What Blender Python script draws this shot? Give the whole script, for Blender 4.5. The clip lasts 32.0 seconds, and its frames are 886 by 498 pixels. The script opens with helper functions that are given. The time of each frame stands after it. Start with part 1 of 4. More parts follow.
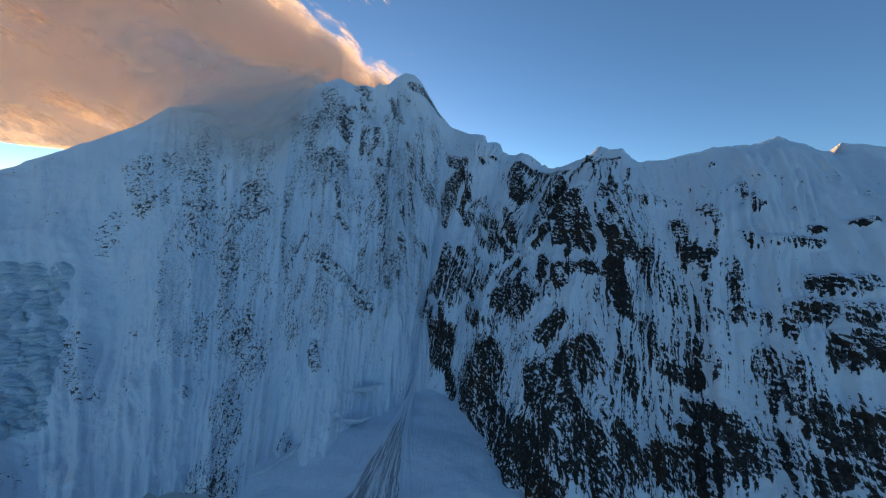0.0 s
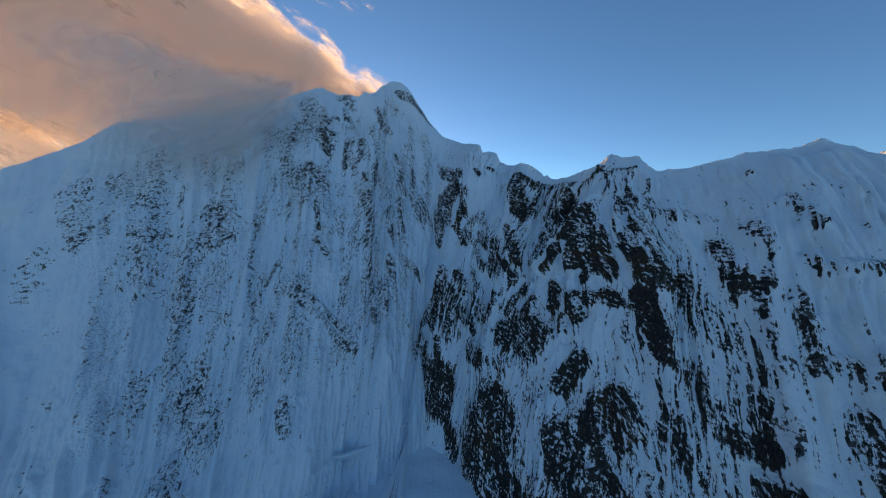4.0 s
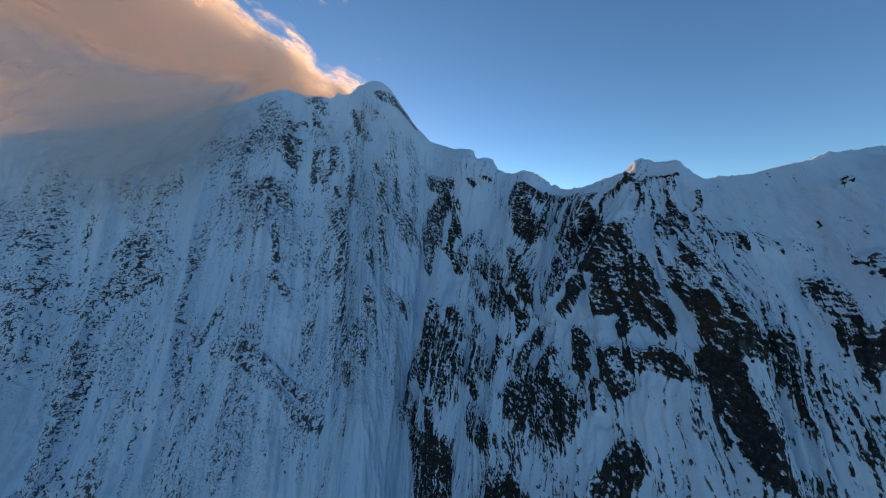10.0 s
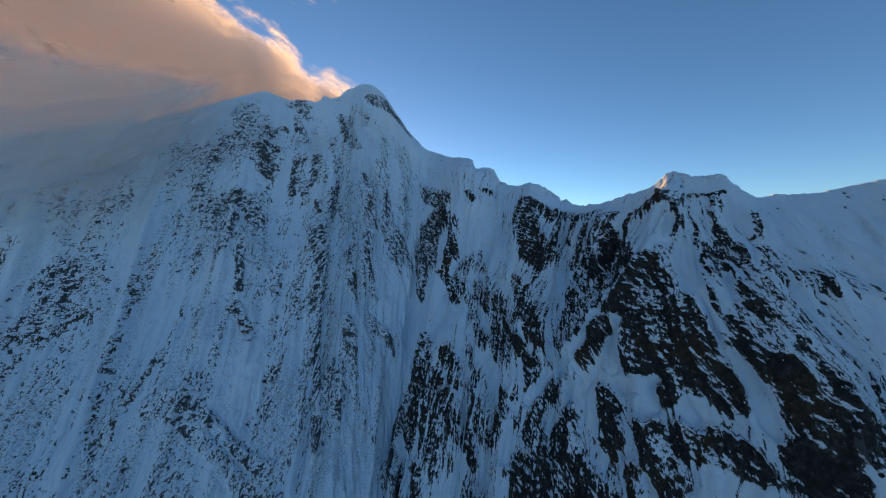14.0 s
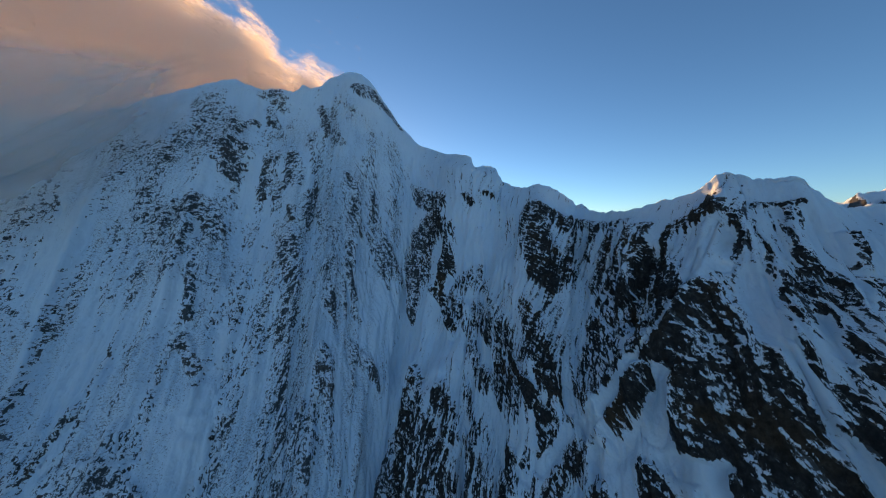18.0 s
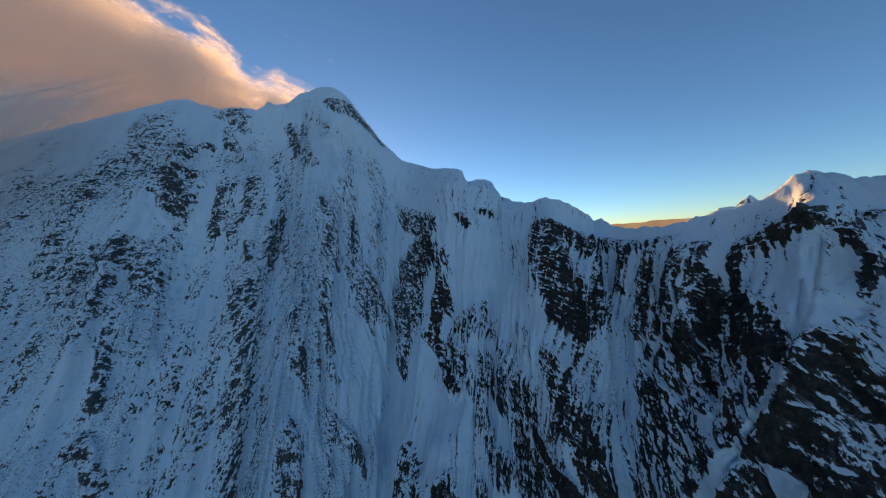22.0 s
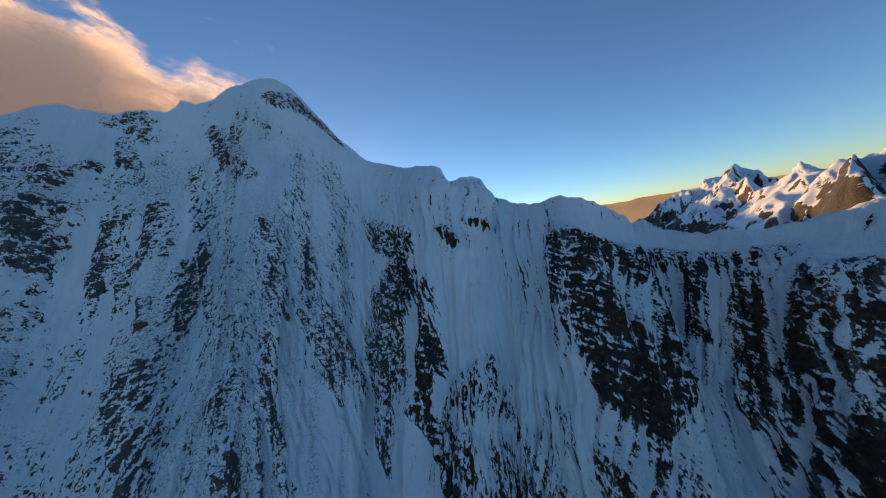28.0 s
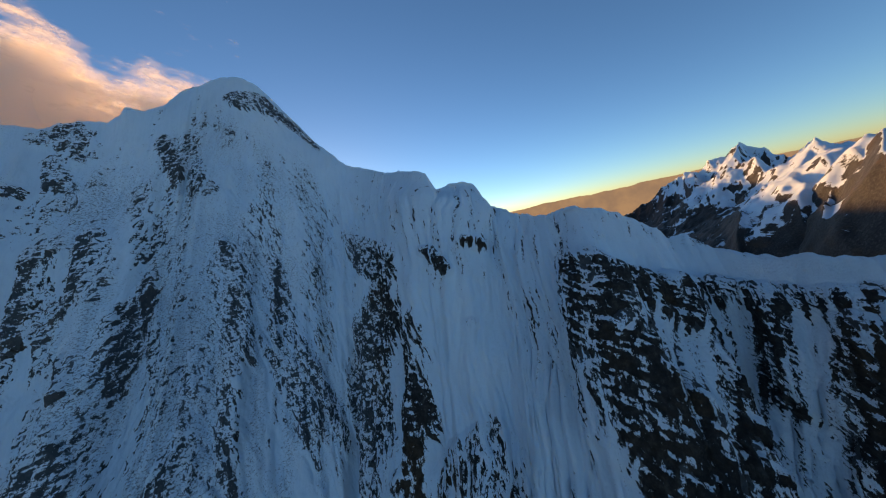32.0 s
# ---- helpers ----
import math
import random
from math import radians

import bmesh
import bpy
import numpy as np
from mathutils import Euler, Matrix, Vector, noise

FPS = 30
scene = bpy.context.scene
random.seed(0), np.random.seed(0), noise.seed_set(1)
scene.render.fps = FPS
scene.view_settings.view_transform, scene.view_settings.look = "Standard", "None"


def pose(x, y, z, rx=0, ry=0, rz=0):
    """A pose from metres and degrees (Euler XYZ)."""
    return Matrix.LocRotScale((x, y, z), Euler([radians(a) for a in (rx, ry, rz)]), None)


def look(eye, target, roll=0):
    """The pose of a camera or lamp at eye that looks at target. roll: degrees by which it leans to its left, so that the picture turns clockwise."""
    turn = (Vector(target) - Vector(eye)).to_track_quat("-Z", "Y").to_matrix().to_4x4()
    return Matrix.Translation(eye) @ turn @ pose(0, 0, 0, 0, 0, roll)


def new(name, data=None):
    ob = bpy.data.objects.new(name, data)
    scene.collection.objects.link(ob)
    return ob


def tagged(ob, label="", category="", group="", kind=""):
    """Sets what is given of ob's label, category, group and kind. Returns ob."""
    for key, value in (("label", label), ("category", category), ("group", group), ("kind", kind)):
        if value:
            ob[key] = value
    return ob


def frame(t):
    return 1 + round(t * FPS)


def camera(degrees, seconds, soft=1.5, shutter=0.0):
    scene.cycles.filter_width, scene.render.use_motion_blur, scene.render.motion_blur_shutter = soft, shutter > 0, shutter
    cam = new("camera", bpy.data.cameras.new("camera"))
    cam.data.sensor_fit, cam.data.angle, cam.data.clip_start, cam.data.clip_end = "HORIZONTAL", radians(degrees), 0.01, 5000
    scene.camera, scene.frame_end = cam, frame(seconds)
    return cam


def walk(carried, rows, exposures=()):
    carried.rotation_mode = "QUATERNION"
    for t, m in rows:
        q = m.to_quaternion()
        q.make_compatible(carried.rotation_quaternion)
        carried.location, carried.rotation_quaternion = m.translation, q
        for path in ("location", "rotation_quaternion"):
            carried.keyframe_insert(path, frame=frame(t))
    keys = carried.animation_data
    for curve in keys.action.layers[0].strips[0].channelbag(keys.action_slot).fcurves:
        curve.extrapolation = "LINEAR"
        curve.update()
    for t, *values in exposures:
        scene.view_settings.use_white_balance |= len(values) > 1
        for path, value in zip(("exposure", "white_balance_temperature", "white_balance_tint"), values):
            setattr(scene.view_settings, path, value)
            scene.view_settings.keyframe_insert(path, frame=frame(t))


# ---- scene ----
cam = camera(117.3, 32.0, soft=1.15)
METRES, EYE, TILT, LEAN, TURN = 800.0, 500.0, -7.25, -3.75, 0.0
ROWS = [
    (0.0, 0.0, 0.0, 0.0, 0.0, 0.0, -0.0),
    (0.5, 0.0003, 0.0146, 0.0072, -0.16, -0.03, 0.37),
    (1.0, 0.0008, 0.0309, 0.0145, -0.32, 0.12, 0.66),
    (1.5, 0.0016, 0.046, 0.0214, -0.44, 0.41, 0.85),
    (2.0, 0.0024, 0.0626, 0.0289, -0.55, 0.8, 1.03),
    (2.5, 0.0031, 0.0779, 0.0357, -0.66, 1.1, 1.21),
    (3.0, 0.004, 0.0945, 0.0433, -0.76, 1.33, 1.43),
    (3.5, 0.0051, 0.1098, 0.0503, -0.83, 1.53, 1.64),
    (5.5, 0.0116, 0.1727, 0.0783, -0.99, 1.88, 2.24),
    (6.0, 0.0134, 0.1883, 0.0858, -1.06, 1.87, 2.48),
    (6.5, 0.0153, 0.2027, 0.0927, -1.16, 1.84, 2.79),
    (7.0, 0.0171, 0.2183, 0.1, -1.33, 1.84, 3.14),
    (7.5, 0.019, 0.2324, 0.107, -1.43, 1.85, 3.42),
    (8.0, 0.0214, 0.2479, 0.1142, -1.47, 1.93, 3.54),
    (8.5, 0.0239, 0.2621, 0.1211, -1.48, 2.0, 3.63),
    (9.0, 0.0265, 0.2775, 0.1287, -1.54, 2.06, 3.74),
    (9.5, 0.0289, 0.2916, 0.1352, -1.63, 2.17, 3.81),
    (10.0, 0.0315, 0.3066, 0.1424, -1.73, 2.33, 3.87),
    (10.5, 0.034, 0.3204, 0.1489, -1.83, 2.45, 3.94),
    (11.0, 0.0368, 0.3353, 0.1557, -1.94, 2.65, 4.08),
    (11.5, 0.0394, 0.349, 0.1621, -2.0, 2.92, 4.2),
    (12.0, 0.0425, 0.3638, 0.1691, -2.03, 3.29, 4.31),
    (12.5, 0.0448, 0.3774, 0.1756, -2.05, 3.57, 4.3),
    (13.0, 0.0479, 0.392, 0.1828, -2.0, 3.7, 4.17),
    (13.5, 0.0506, 0.4055, 0.1894, -1.94, 3.68, 3.94),
    (14.0, 0.0537, 0.42, 0.1966, -1.88, 3.57, 3.71),
    (14.5, 0.0564, 0.4333, 0.2033, -1.83, 3.37, 3.61),
    (16.5, 0.0672, 0.4898, 0.229, -1.78, 2.48, 3.75),
    (17.0, 0.0698, 0.5046, 0.2356, -1.87, 2.4, 3.86),
    (17.5, 0.0724, 0.5186, 0.2416, -1.95, 2.44, 4.0),
    (18.0, 0.0751, 0.5338, 0.248, -2.04, 2.65, 4.08),
    (18.5, 0.0772, 0.5478, 0.2538, -2.11, 2.95, 4.21),
    (19.0, 0.0795, 0.5633, 0.2606, -2.18, 3.21, 4.48),
    (19.5, 0.0806, 0.5779, 0.2662, -2.32, 3.57, 4.86),
    (20.0, 0.083, 0.5937, 0.273, -2.41, 3.99, 5.51),
    (20.5, 0.0845, 0.6083, 0.2788, -2.57, 4.39, 6.14),
    (21.0, 0.0866, 0.6242, 0.2854, -2.69, 4.7, 6.86),
    (21.5, 0.0885, 0.6388, 0.2909, -2.76, 5.0, 7.44),
    (22.0, 0.0904, 0.6544, 0.297, -2.83, 5.28, 7.96),
    (22.5, 0.0926, 0.6686, 0.3024, -2.86, 5.45, 8.39),
    (23.0, 0.0948, 0.6841, 0.3089, -2.9, 5.45, 8.76),
    (23.5, 0.0976, 0.6982, 0.3151, -2.88, 5.33, 8.94),
    (24.0, 0.101, 0.7132, 0.3216, -2.99, 5.22, 9.17),
    (24.5, 0.1038, 0.7266, 0.3271, -3.25, 5.25, 9.64),
    (25.0, 0.1066, 0.7406, 0.3328, -3.55, 5.31, 10.39),
    (25.5, 0.1094, 0.7533, 0.3382, -3.71, 5.2, 11.0),
    (27.5, 0.1221, 0.8033, 0.3584, -4.31, 4.08, 12.84),
    (28.0, 0.1257, 0.8151, 0.3631, -4.65, 3.94, 13.96),
    (28.5, 0.1292, 0.8257, 0.3672, -4.94, 3.87, 15.01),
    (29.0, 0.1332, 0.8365, 0.3716, -5.2, 3.94, 16.08),
    (29.5, 0.1369, 0.8459, 0.3755, -5.42, 4.1, 16.97),
    (30.0, 0.1415, 0.8556, 0.3805, -5.58, 4.14, 17.58),
    (30.5, 0.1463, 0.8645, 0.3857, -5.54, 3.9, 17.73),
    (31.0, 0.1519, 0.8739, 0.3924, -5.3, 3.43, 17.59),
    (31.5, 0.1572, 0.8825, 0.3992, -4.9, 3.03, 17.32),
    (32.0, 0.1631, 0.8922, 0.4072, -4.34, 2.61, 16.87),
]
walk(cam, [(t, pose(0, 0, EYE, TILT, LEAN, TURN) @ pose(METRES * x, METRES * y, METRES * z, 90 + pitch, roll, yaw)) for t, x, y, z, yaw, pitch, roll in ROWS], exposures=[(0.0, 1.30, 6300, 11), (12.0, 1.30, 6300, 11), (24.0, 1.18, 6350, 12), (32.0, 1.12, 6300, 13)])

# ---- light ----
SUN_AZ, SUN_EL = -18.0, 2.6            # degrees: from +y towards +x, above the horizon
to_sun = Vector((math.sin(radians(SUN_AZ)) * math.cos(radians(SUN_EL)), math.cos(radians(SUN_AZ)) * math.cos(radians(SUN_EL)), math.sin(radians(SUN_EL))))
world = bpy.data.worlds.new("sky")
scene.world = world
world.use_nodes = True
wt = world.node_tree
sky = wt.nodes.new("ShaderNodeTexSky")
sky.sky_type = "NISHITA"
sky.sun_disc = False
sky.sun_elevation, sky.sun_rotation = radians(SUN_EL), radians(SUN_AZ)
sky.altitude, sky.air_density, sky.dust_density, sky.ozone_density = 4500, 1.1, 4.2, 2.1
wt.links.new(sky.outputs[0], wt.nodes["Background"].inputs[0])
wt.nodes["Background"].inputs[1].default_value = 0.147
sun = new("sun", bpy.data.lights.new("sun", "SUN"))
sun.data.energy, sun.data.angle, sun.data.color = 3.5, radians(0.6), (1.0, 0.52, 0.16)
sun.matrix_world = look(to_sun * 3000, (0, 0, 0))


# ---- materials ----
def material(name):
    m = bpy.data.materials.new(name)
    m.use_nodes = True
    nt = m.node_tree
    return m, nt, nt.nodes["Principled BSDF"], nt.nodes["Material Output"]


def node(nt, kind, **values):
    n = nt.nodes.new("ShaderNode" + kind)
    for key, value in values.items():
        n.inputs[key].default_value = value
    return n


def noise_node(nt, coords, scale, detail=5.0, stretch=(1, 1, 1), rough=0.55):
    mp = node(nt, "Mapping")
    mp.inputs["Scale"].default_value = stretch
    nt.links.new(coords, mp.inputs["Vector"])
    n = node(nt, "TexNoise", Scale=scale, Detail=detail, Roughness=rough)
    nt.links.new(mp.outputs[0], n.inputs["Vector"])
    return n.outputs["Fac"]


def ramp(nt, fac, stops):
    r = nt.nodes.new("ShaderNodeValToRGB")
    e = r.color_ramp.elements
    while len(e) < len(stops):
        e.new(0.5)
    for k, (at, col) in zip(e, stops):
        k.position, k.color = at, (*col, 1)
    nt.links.new(fac, r.inputs[0])
    return r.outputs[0]


def mix(nt, fac, a, b):
    m = nt.nodes.new("ShaderNodeMix")
    m.data_type = "RGBA"
    for at, v in ((0, fac), (6, a), (7, b)):
        if isinstance(v, (tuple, float, int)):
            m.inputs[at].default_value = (*v, 1) if isinstance(v, tuple) else v
        else:
            nt.links.new(v, m.inputs[at])
    return m.outputs[2]


def calc(nt, op, a, b=0.0, c=0.0):
    m = nt.nodes.new("ShaderNodeMath")
    m.operation = op
    for at, v in enumerate((a, b, c)):
        if isinstance(v, (int, float)):
            m.inputs[at].default_value = v
        else:
            nt.links.new(v, m.inputs[at])
    return m.outputs[0]


def step(nt, v, lo, hi):
    m = nt.nodes.new("ShaderNodeMapRange")
    m.interpolation_type = "SMOOTHSTEP"
    m.inputs[1].default_value, m.inputs[2].default_value = lo, hi
    nt.links.new(v, m.inputs[0])
    return m.outputs[0]


def bump(nt, bsdf, height, strength, distance):
    b = node(nt, "Bump", Strength=strength, Distance=distance)
    nt.links.new(height, b.inputs["Height"])
    nt.links.new(b.outputs[0], bsdf.inputs["Normal"])


def place(nt):
    return nt.nodes.new("ShaderNodeNewGeometry").outputs["Position"]


def rock_colour(nt, pos, dark=1.0):
    big = noise_node(nt, pos, 0.012, 3)
    fine = noise_node(nt, pos, 0.2, 8, (1.1, 1.1, 0.8), 0.68)
    a = ramp(nt, fine, [(0.3, (0.014 * dark, 0.013 * dark, 0.013 * dark)), (0.52, (0.038 * dark, 0.034 * dark, 0.031 * dark)), (0.74, (0.11 * dark, 0.10 * dark, 0.09 * dark))])
    brown = ramp(nt, fine, [(0.3, (0.022 * dark, 0.016 * dark, 0.011 * dark)), (0.72, (0.10 * dark, 0.068 * dark, 0.042 * dark))])
    return mix(nt, step(nt, big, 0.52, 0.66), a, brown), fine


def snow_material():
    m, nt, bsdf, _ = material("wind_packed_snow")
    pos = place(nt)
    cover = nt.nodes.new("ShaderNodeAttribute")
    cover.attribute_name = "cover"
    uv = nt.nodes.new("ShaderNodeAttribute")
    uv.attribute_name = "fall"
    runs = noise_node(nt, uv.outputs["Vector"], 0.2, 7, (1, 0.13, 1), 0.65)
    grain = noise_node(nt, pos, 0.30, 9, (1, 1, 1), 0.74)
    large = noise_node(nt, pos, 0.008, 4)
    white = mix(nt, step(nt, large, 0.35, 0.7), (0.65, 0.75, 0.84), (0.73, 0.81, 0.88))
    white = mix(nt, calc(nt, "MULTIPLY", step(nt, runs, 0.47, 0.68), 0.14), white, (0.40, 0.50, 0.61))
    rock, _ = rock_colour(nt, pos, 0.9)
    edge = calc(nt, "ADD", cover.outputs["Fac"], calc(nt, "MULTIPLY", calc(nt, "SUBTRACT", grain, 0.5), 1.3))
    sliver = noise_node(nt, uv.outputs["Vector"], 0.3, 6, (1, 0.3, 1), 0.66)
    edge = calc(nt, "ADD", edge, calc(nt, "MULTIPLY", calc(nt, "SUBTRACT", sliver, 0.5), 1.9))
    thin = step(nt, edge, 0.20, 0.10)
    frost = nt.nodes.new("ShaderNodeAttribute")
    frost.attribute_name = "frost"
    dash = noise_node(nt, pos, 0.5, 8, (0.8, 0.8, 1.4), 0.76)
    dashes = step(nt, calc(nt, "ADD", dash, calc(nt, "MULTIPLY", frost.outputs["Fac"], 0.07)), 0.575, 0.64)
    grey = mix(nt, 0.45, rock, (0.55, 0.60, 0.66))
    white = mix(nt, calc(nt, "MULTIPLY", dashes, step(nt, frost.outputs["Fac"], 0.02, 0.3)), white, grey)
    rimed = mix(nt, calc(nt, "MULTIPLY", frost.outputs["Fac"], 0.18), rock, (0.42, 0.50, 0.58))
    nt.links.new(mix(nt, thin, white, rimed), bsdf.inputs["Base Color"])
    bsdf.inputs["Roughness"].default_value = 0.62
    bsdf.inputs["Specular IOR Level"].default_value = 0.25
    lumps = noise_node(nt, pos, 0.075, 5, (1, 1, 0.8), 0.6)
    white_high = calc(nt, "ADD", calc(nt, "MULTIPLY", grain, 0.8), calc(nt, "MULTIPLY", runs, 0.7))
    bump(nt, bsdf, calc(nt, "ADD", white_high, calc(nt, "MULTIPLY", lumps, 1.0)), 0.9, 2.6)
    return m


def rock_material():
    m, nt, bsdf, _ = material("dark_frosted_rock")
    pos = place(nt)
    colour, fine = rock_colour(nt, pos, 0.8)
    up = nt.nodes.new("ShaderNodeSeparateXYZ")
    nt.links.new(nt.nodes.new("ShaderNodeNewGeometry").outputs["Normal"], up.inputs[0])
    uv = nt.nodes.new("ShaderNodeAttribute")
    uv.attribute_name = "fall"
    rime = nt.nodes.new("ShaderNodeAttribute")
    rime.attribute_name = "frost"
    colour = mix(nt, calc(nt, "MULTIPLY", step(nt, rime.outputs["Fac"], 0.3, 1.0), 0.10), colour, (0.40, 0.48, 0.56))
    dust = calc(nt, "ADD", calc(nt, "MULTIPLY", noise_node(nt, pos, 0.55, 9, (1, 1, 0.75), 0.76), 0.55), calc(nt, "MULTIPLY", noise_node(nt, uv.outputs["Vector"], 0.42, 7, (1, 0.28, 1), 0.7), 0.6))
    cover = nt.nodes.new("ShaderNodeAttribute")
    cover.attribute_name = "cover"
    lie = calc(nt, "ADD", calc(nt, "MULTIPLY", up.outputs[2], 0.35), dust)
    lie = calc(nt, "ADD", lie, calc(nt, "MULTIPLY", cover.outputs["Fac"], 0.20))
    frost = nt.nodes.new("ShaderNodeAttribute")
    frost.attribute_name = "frost"
    ledge = noise_node(nt, pos, 0.2, 7, (0.55, 0.55, 1.9), 0.7)
    lie = calc(nt, "ADD", lie, calc(nt, "MULTIPLY", frost.outputs["Fac"], calc(nt, "MULTIPLY_ADD", ledge, 0.9, -0.36)))
    nt.links.new(mix(nt, step(nt, lie, 0.70, 0.74), colour, (0.72, 0.78, 0.84)), bsdf.inputs["Base Color"])
    bsdf.inputs["Roughness"].default_value = 0.85
    bsdf.inputs["Specular IOR Level"].default_value = 0.2
    bump(nt, bsdf, fine, 0.9, 3.0)
    return m


SNOW, ROCK = snow_material(), rock_material()


# ---- shared shape tools ----
def hashed(i, j, seed):
    h = (i.astype(np.int64) * 374761393 + j.astype(np.int64) * 668265263 + seed * 974634777) & 0x7FFFFFFF
    h = ((h ^ (h >> 13)) * 1274126177) & 0x7FFFFFFF
    return ((h ^ (h >> 16)) & 0xFFFF) / 65535.0


def smooth(x, lo, hi):
    t = np.clip((x - lo) / (hi - lo), 0, 1)
    return t * t * (3 - 2 * t)


def grain2(x, y, seed):
    """Value noise, -1 to 1."""
    i, j = np.floor(x), np.floor(y)
    u, v = x - i, y - j
    u, v = u * u * u * (u * (u * 6 - 15) + 10), v * v * v * (v * (v * 6 - 15) + 10)
    a, b = hashed(i, j, seed), hashed(i + 1, j, seed)
    c, d = hashed(i, j + 1, seed), hashed(i + 1, j + 1, seed)
    return 2 * ((a + (b - a) * u) * (1 - v) + (c + (d - c) * u) * v) - 1


def perlin(x, y, seed):
    """Gradient noise, about -1 to 1."""
    x, y = np.asarray(x, np.float32), np.asarray(y, np.float32)
    i, j = np.floor(x), np.floor(y)
    u, v = x - i, y - j
    i, j = i.astype(np.int64), j.astype(np.int64)
    angle = np.linspace(0, 2 * np.pi, 256, endpoint=False)
    cs, sn = np.cos(angle).astype(np.float32), np.sin(angle).astype(np.float32)

    def corner(di, dj):
        h = ((i + di) * 374761393 + (j + dj) * 668265263 + seed * 974634777) & 0x7FFFFFFF
        h = ((h ^ (h >> 13)) * 1274126177) & 0x7FFFFFFF
        h = ((h ^ (h >> 16)) & 255)
        return cs[h] * (u - di) + sn[h] * (v - dj)
    fu, fv = u * u * u * (u * (u * 6 - 15) + 10), v * v * v * (v * (v * 6 - 15) + 10)
    low, high = corner(0, 0), corner(0, 1)
    low = low + (corner(1, 0) - low) * fu
    high = high + (corner(1, 1) - high) * fu
    return 1.5 * (low + (high - low) * fv)


def rugged(x, y, seed, octaves=5, gain=0.7):
    """Sum of gradient noise of ever smaller size, brought to a spread of about one half."""
    total, size, norm = 0, 1.0, 0
    for k in range(octaves):
        total = total + size * perlin(x * 2 ** k + 31.7 * k, y * 2 ** k - 12.3 * k, seed + k)
        norm, size = norm + size * size, size * gain
    return total / np.sqrt(norm) * 1.15


def fractal(x, y, seed, octaves=4, gain=0.5):
    total, size, norm = 0, 1.0, 0
    for k in range(octaves):
        total = total + size * grain2(x * 2 ** k + 17.3 * k, y * 2 ** k - 9.1 * k, seed + k)
        norm, size = norm + size, size * gain
    return total / norm


def ridged(x, y, seed, octaves=3):
    total, size, norm = 0, 1.0, 0
    for k in range(octaves):
        total = total + size * (1 - 2 * np.abs(grain2(x * 2 ** k + 5.7 * k, y * 2 ** k + 3.3 * k, seed + k)))
        norm, size = norm + size, size * 0.5
    return total / norm


def glide(table, at):
    """Smooth interpolation through the rows of a table, without overshoot."""
    p = np.asarray(table, float)
    d = np.diff(p, axis=0)
    m = np.zeros_like(p)
    both = d[1:] * d[:-1] > 0
    m[1:-1] = np.where(both, 2 * d[1:] * d[:-1] / np.where(both, d[1:] + d[:-1], 1), 0)
    m[0], m[-1] = d[0], d[-1]
    k = np.clip(at.astype(int), 0, len(p) - 2)
    t = (at - k)[:, None]
    return (2 * t ** 3 - 3 * t ** 2 + 1) * p[k] + (t ** 3 - 2 * t ** 2 + t) * m[k] + (3 * t ** 2 - 2 * t ** 3) * p[k + 1] + (t ** 3 - t ** 2) * m[k + 1]


def sheet(name, verts, quads, mat, smooth_shade=True):
    me = bpy.data.meshes.new(name)
    me.vertices.add(len(verts))
    me.vertices.foreach_set("co", np.ascontiguousarray(verts, dtype=np.float32).ravel())
    me.loops.add(quads.size)
    me.loops.foreach_set("vertex_index", quads.astype(np.int32).ravel())
    me.polygons.add(len(quads))
    me.polygons.foreach_set("loop_start", np.arange(0, quads.size, 4, dtype=np.int32))
    me.polygons.foreach_set("use_smooth", np.full(len(quads), smooth_shade))
    me.update(calc_edges=True)
    me.materials.append(mat)
    return me


def lattice(rows, cols):
    i = np.arange(rows * cols).reshape(rows, cols)
    return np.stack([i[:-1, :-1], i[1:, :-1], i[1:, 1:], i[:-1, 1:]], -1)


def give(me, name, kind, values):
    at = me.attributes.new(name, kind, "POINT")
    at.data.foreach_set("vector" if kind == "FLOAT_VECTOR" else "value", np.ascontiguousarray(values, dtype=np.float32).ravel())


# ---- the mountain wall: stations along its crest ----
# crest: x, y, z from the far shoulder over the summit to the near spur
CREST = [
    (-1900, 420, 330), (-1500, 560, 440), (-1140, 700, 562), (-950, 790, 660), (-825, 844, 752),
    (-640, 1040, 880), (-464, 1212, 1029), (-373, 1255, 1035), (-290, 1310, 1070), (-217, 1428, 1176),
    (-95, 1400, 1045), (10, 1330, 910), (80, 1240, 850), (145, 1110, 817), (205, 1101, 789), (229, 1063, 743),
    (269, 985, 728), (334, 957, 690), (360, 874, 671), (424, 781, 713), (457, 738, 697),
    (510, 715, 666), (585, 655, 677), (623, 650, 694), (736, 621, 715), (900, 560, 690),
    (1300, 480, 640), (1700, 420, 560),
]
# foot of the wall under each station
FOOT = [
    (-1100, 120, 60), (-820, 240, 75), (-600, 335, 90), (-510, 375, 92), (-445, 405, 88),
    (-335, 450, 75), (-240, 490, 68), (-185, 525, 66), (-148, 555, 68), (-108, 600, 78),
    (-80, 640, 86), (-50, 680, 95), (-25, 690, 100), (0, 680, 95), (25, 650, 85), (45, 620, 70),
    (75, 570, 55), (110, 500, 40), (140, 430, 20), (180, 340, 0), (220, 280, -5),
    (270, 230, 0), (330, 170, 10), (380, 140, 20), (470, 60, 20), (600, -60, 20),
    (950, -250, 0), (1350, -400, 0),
]
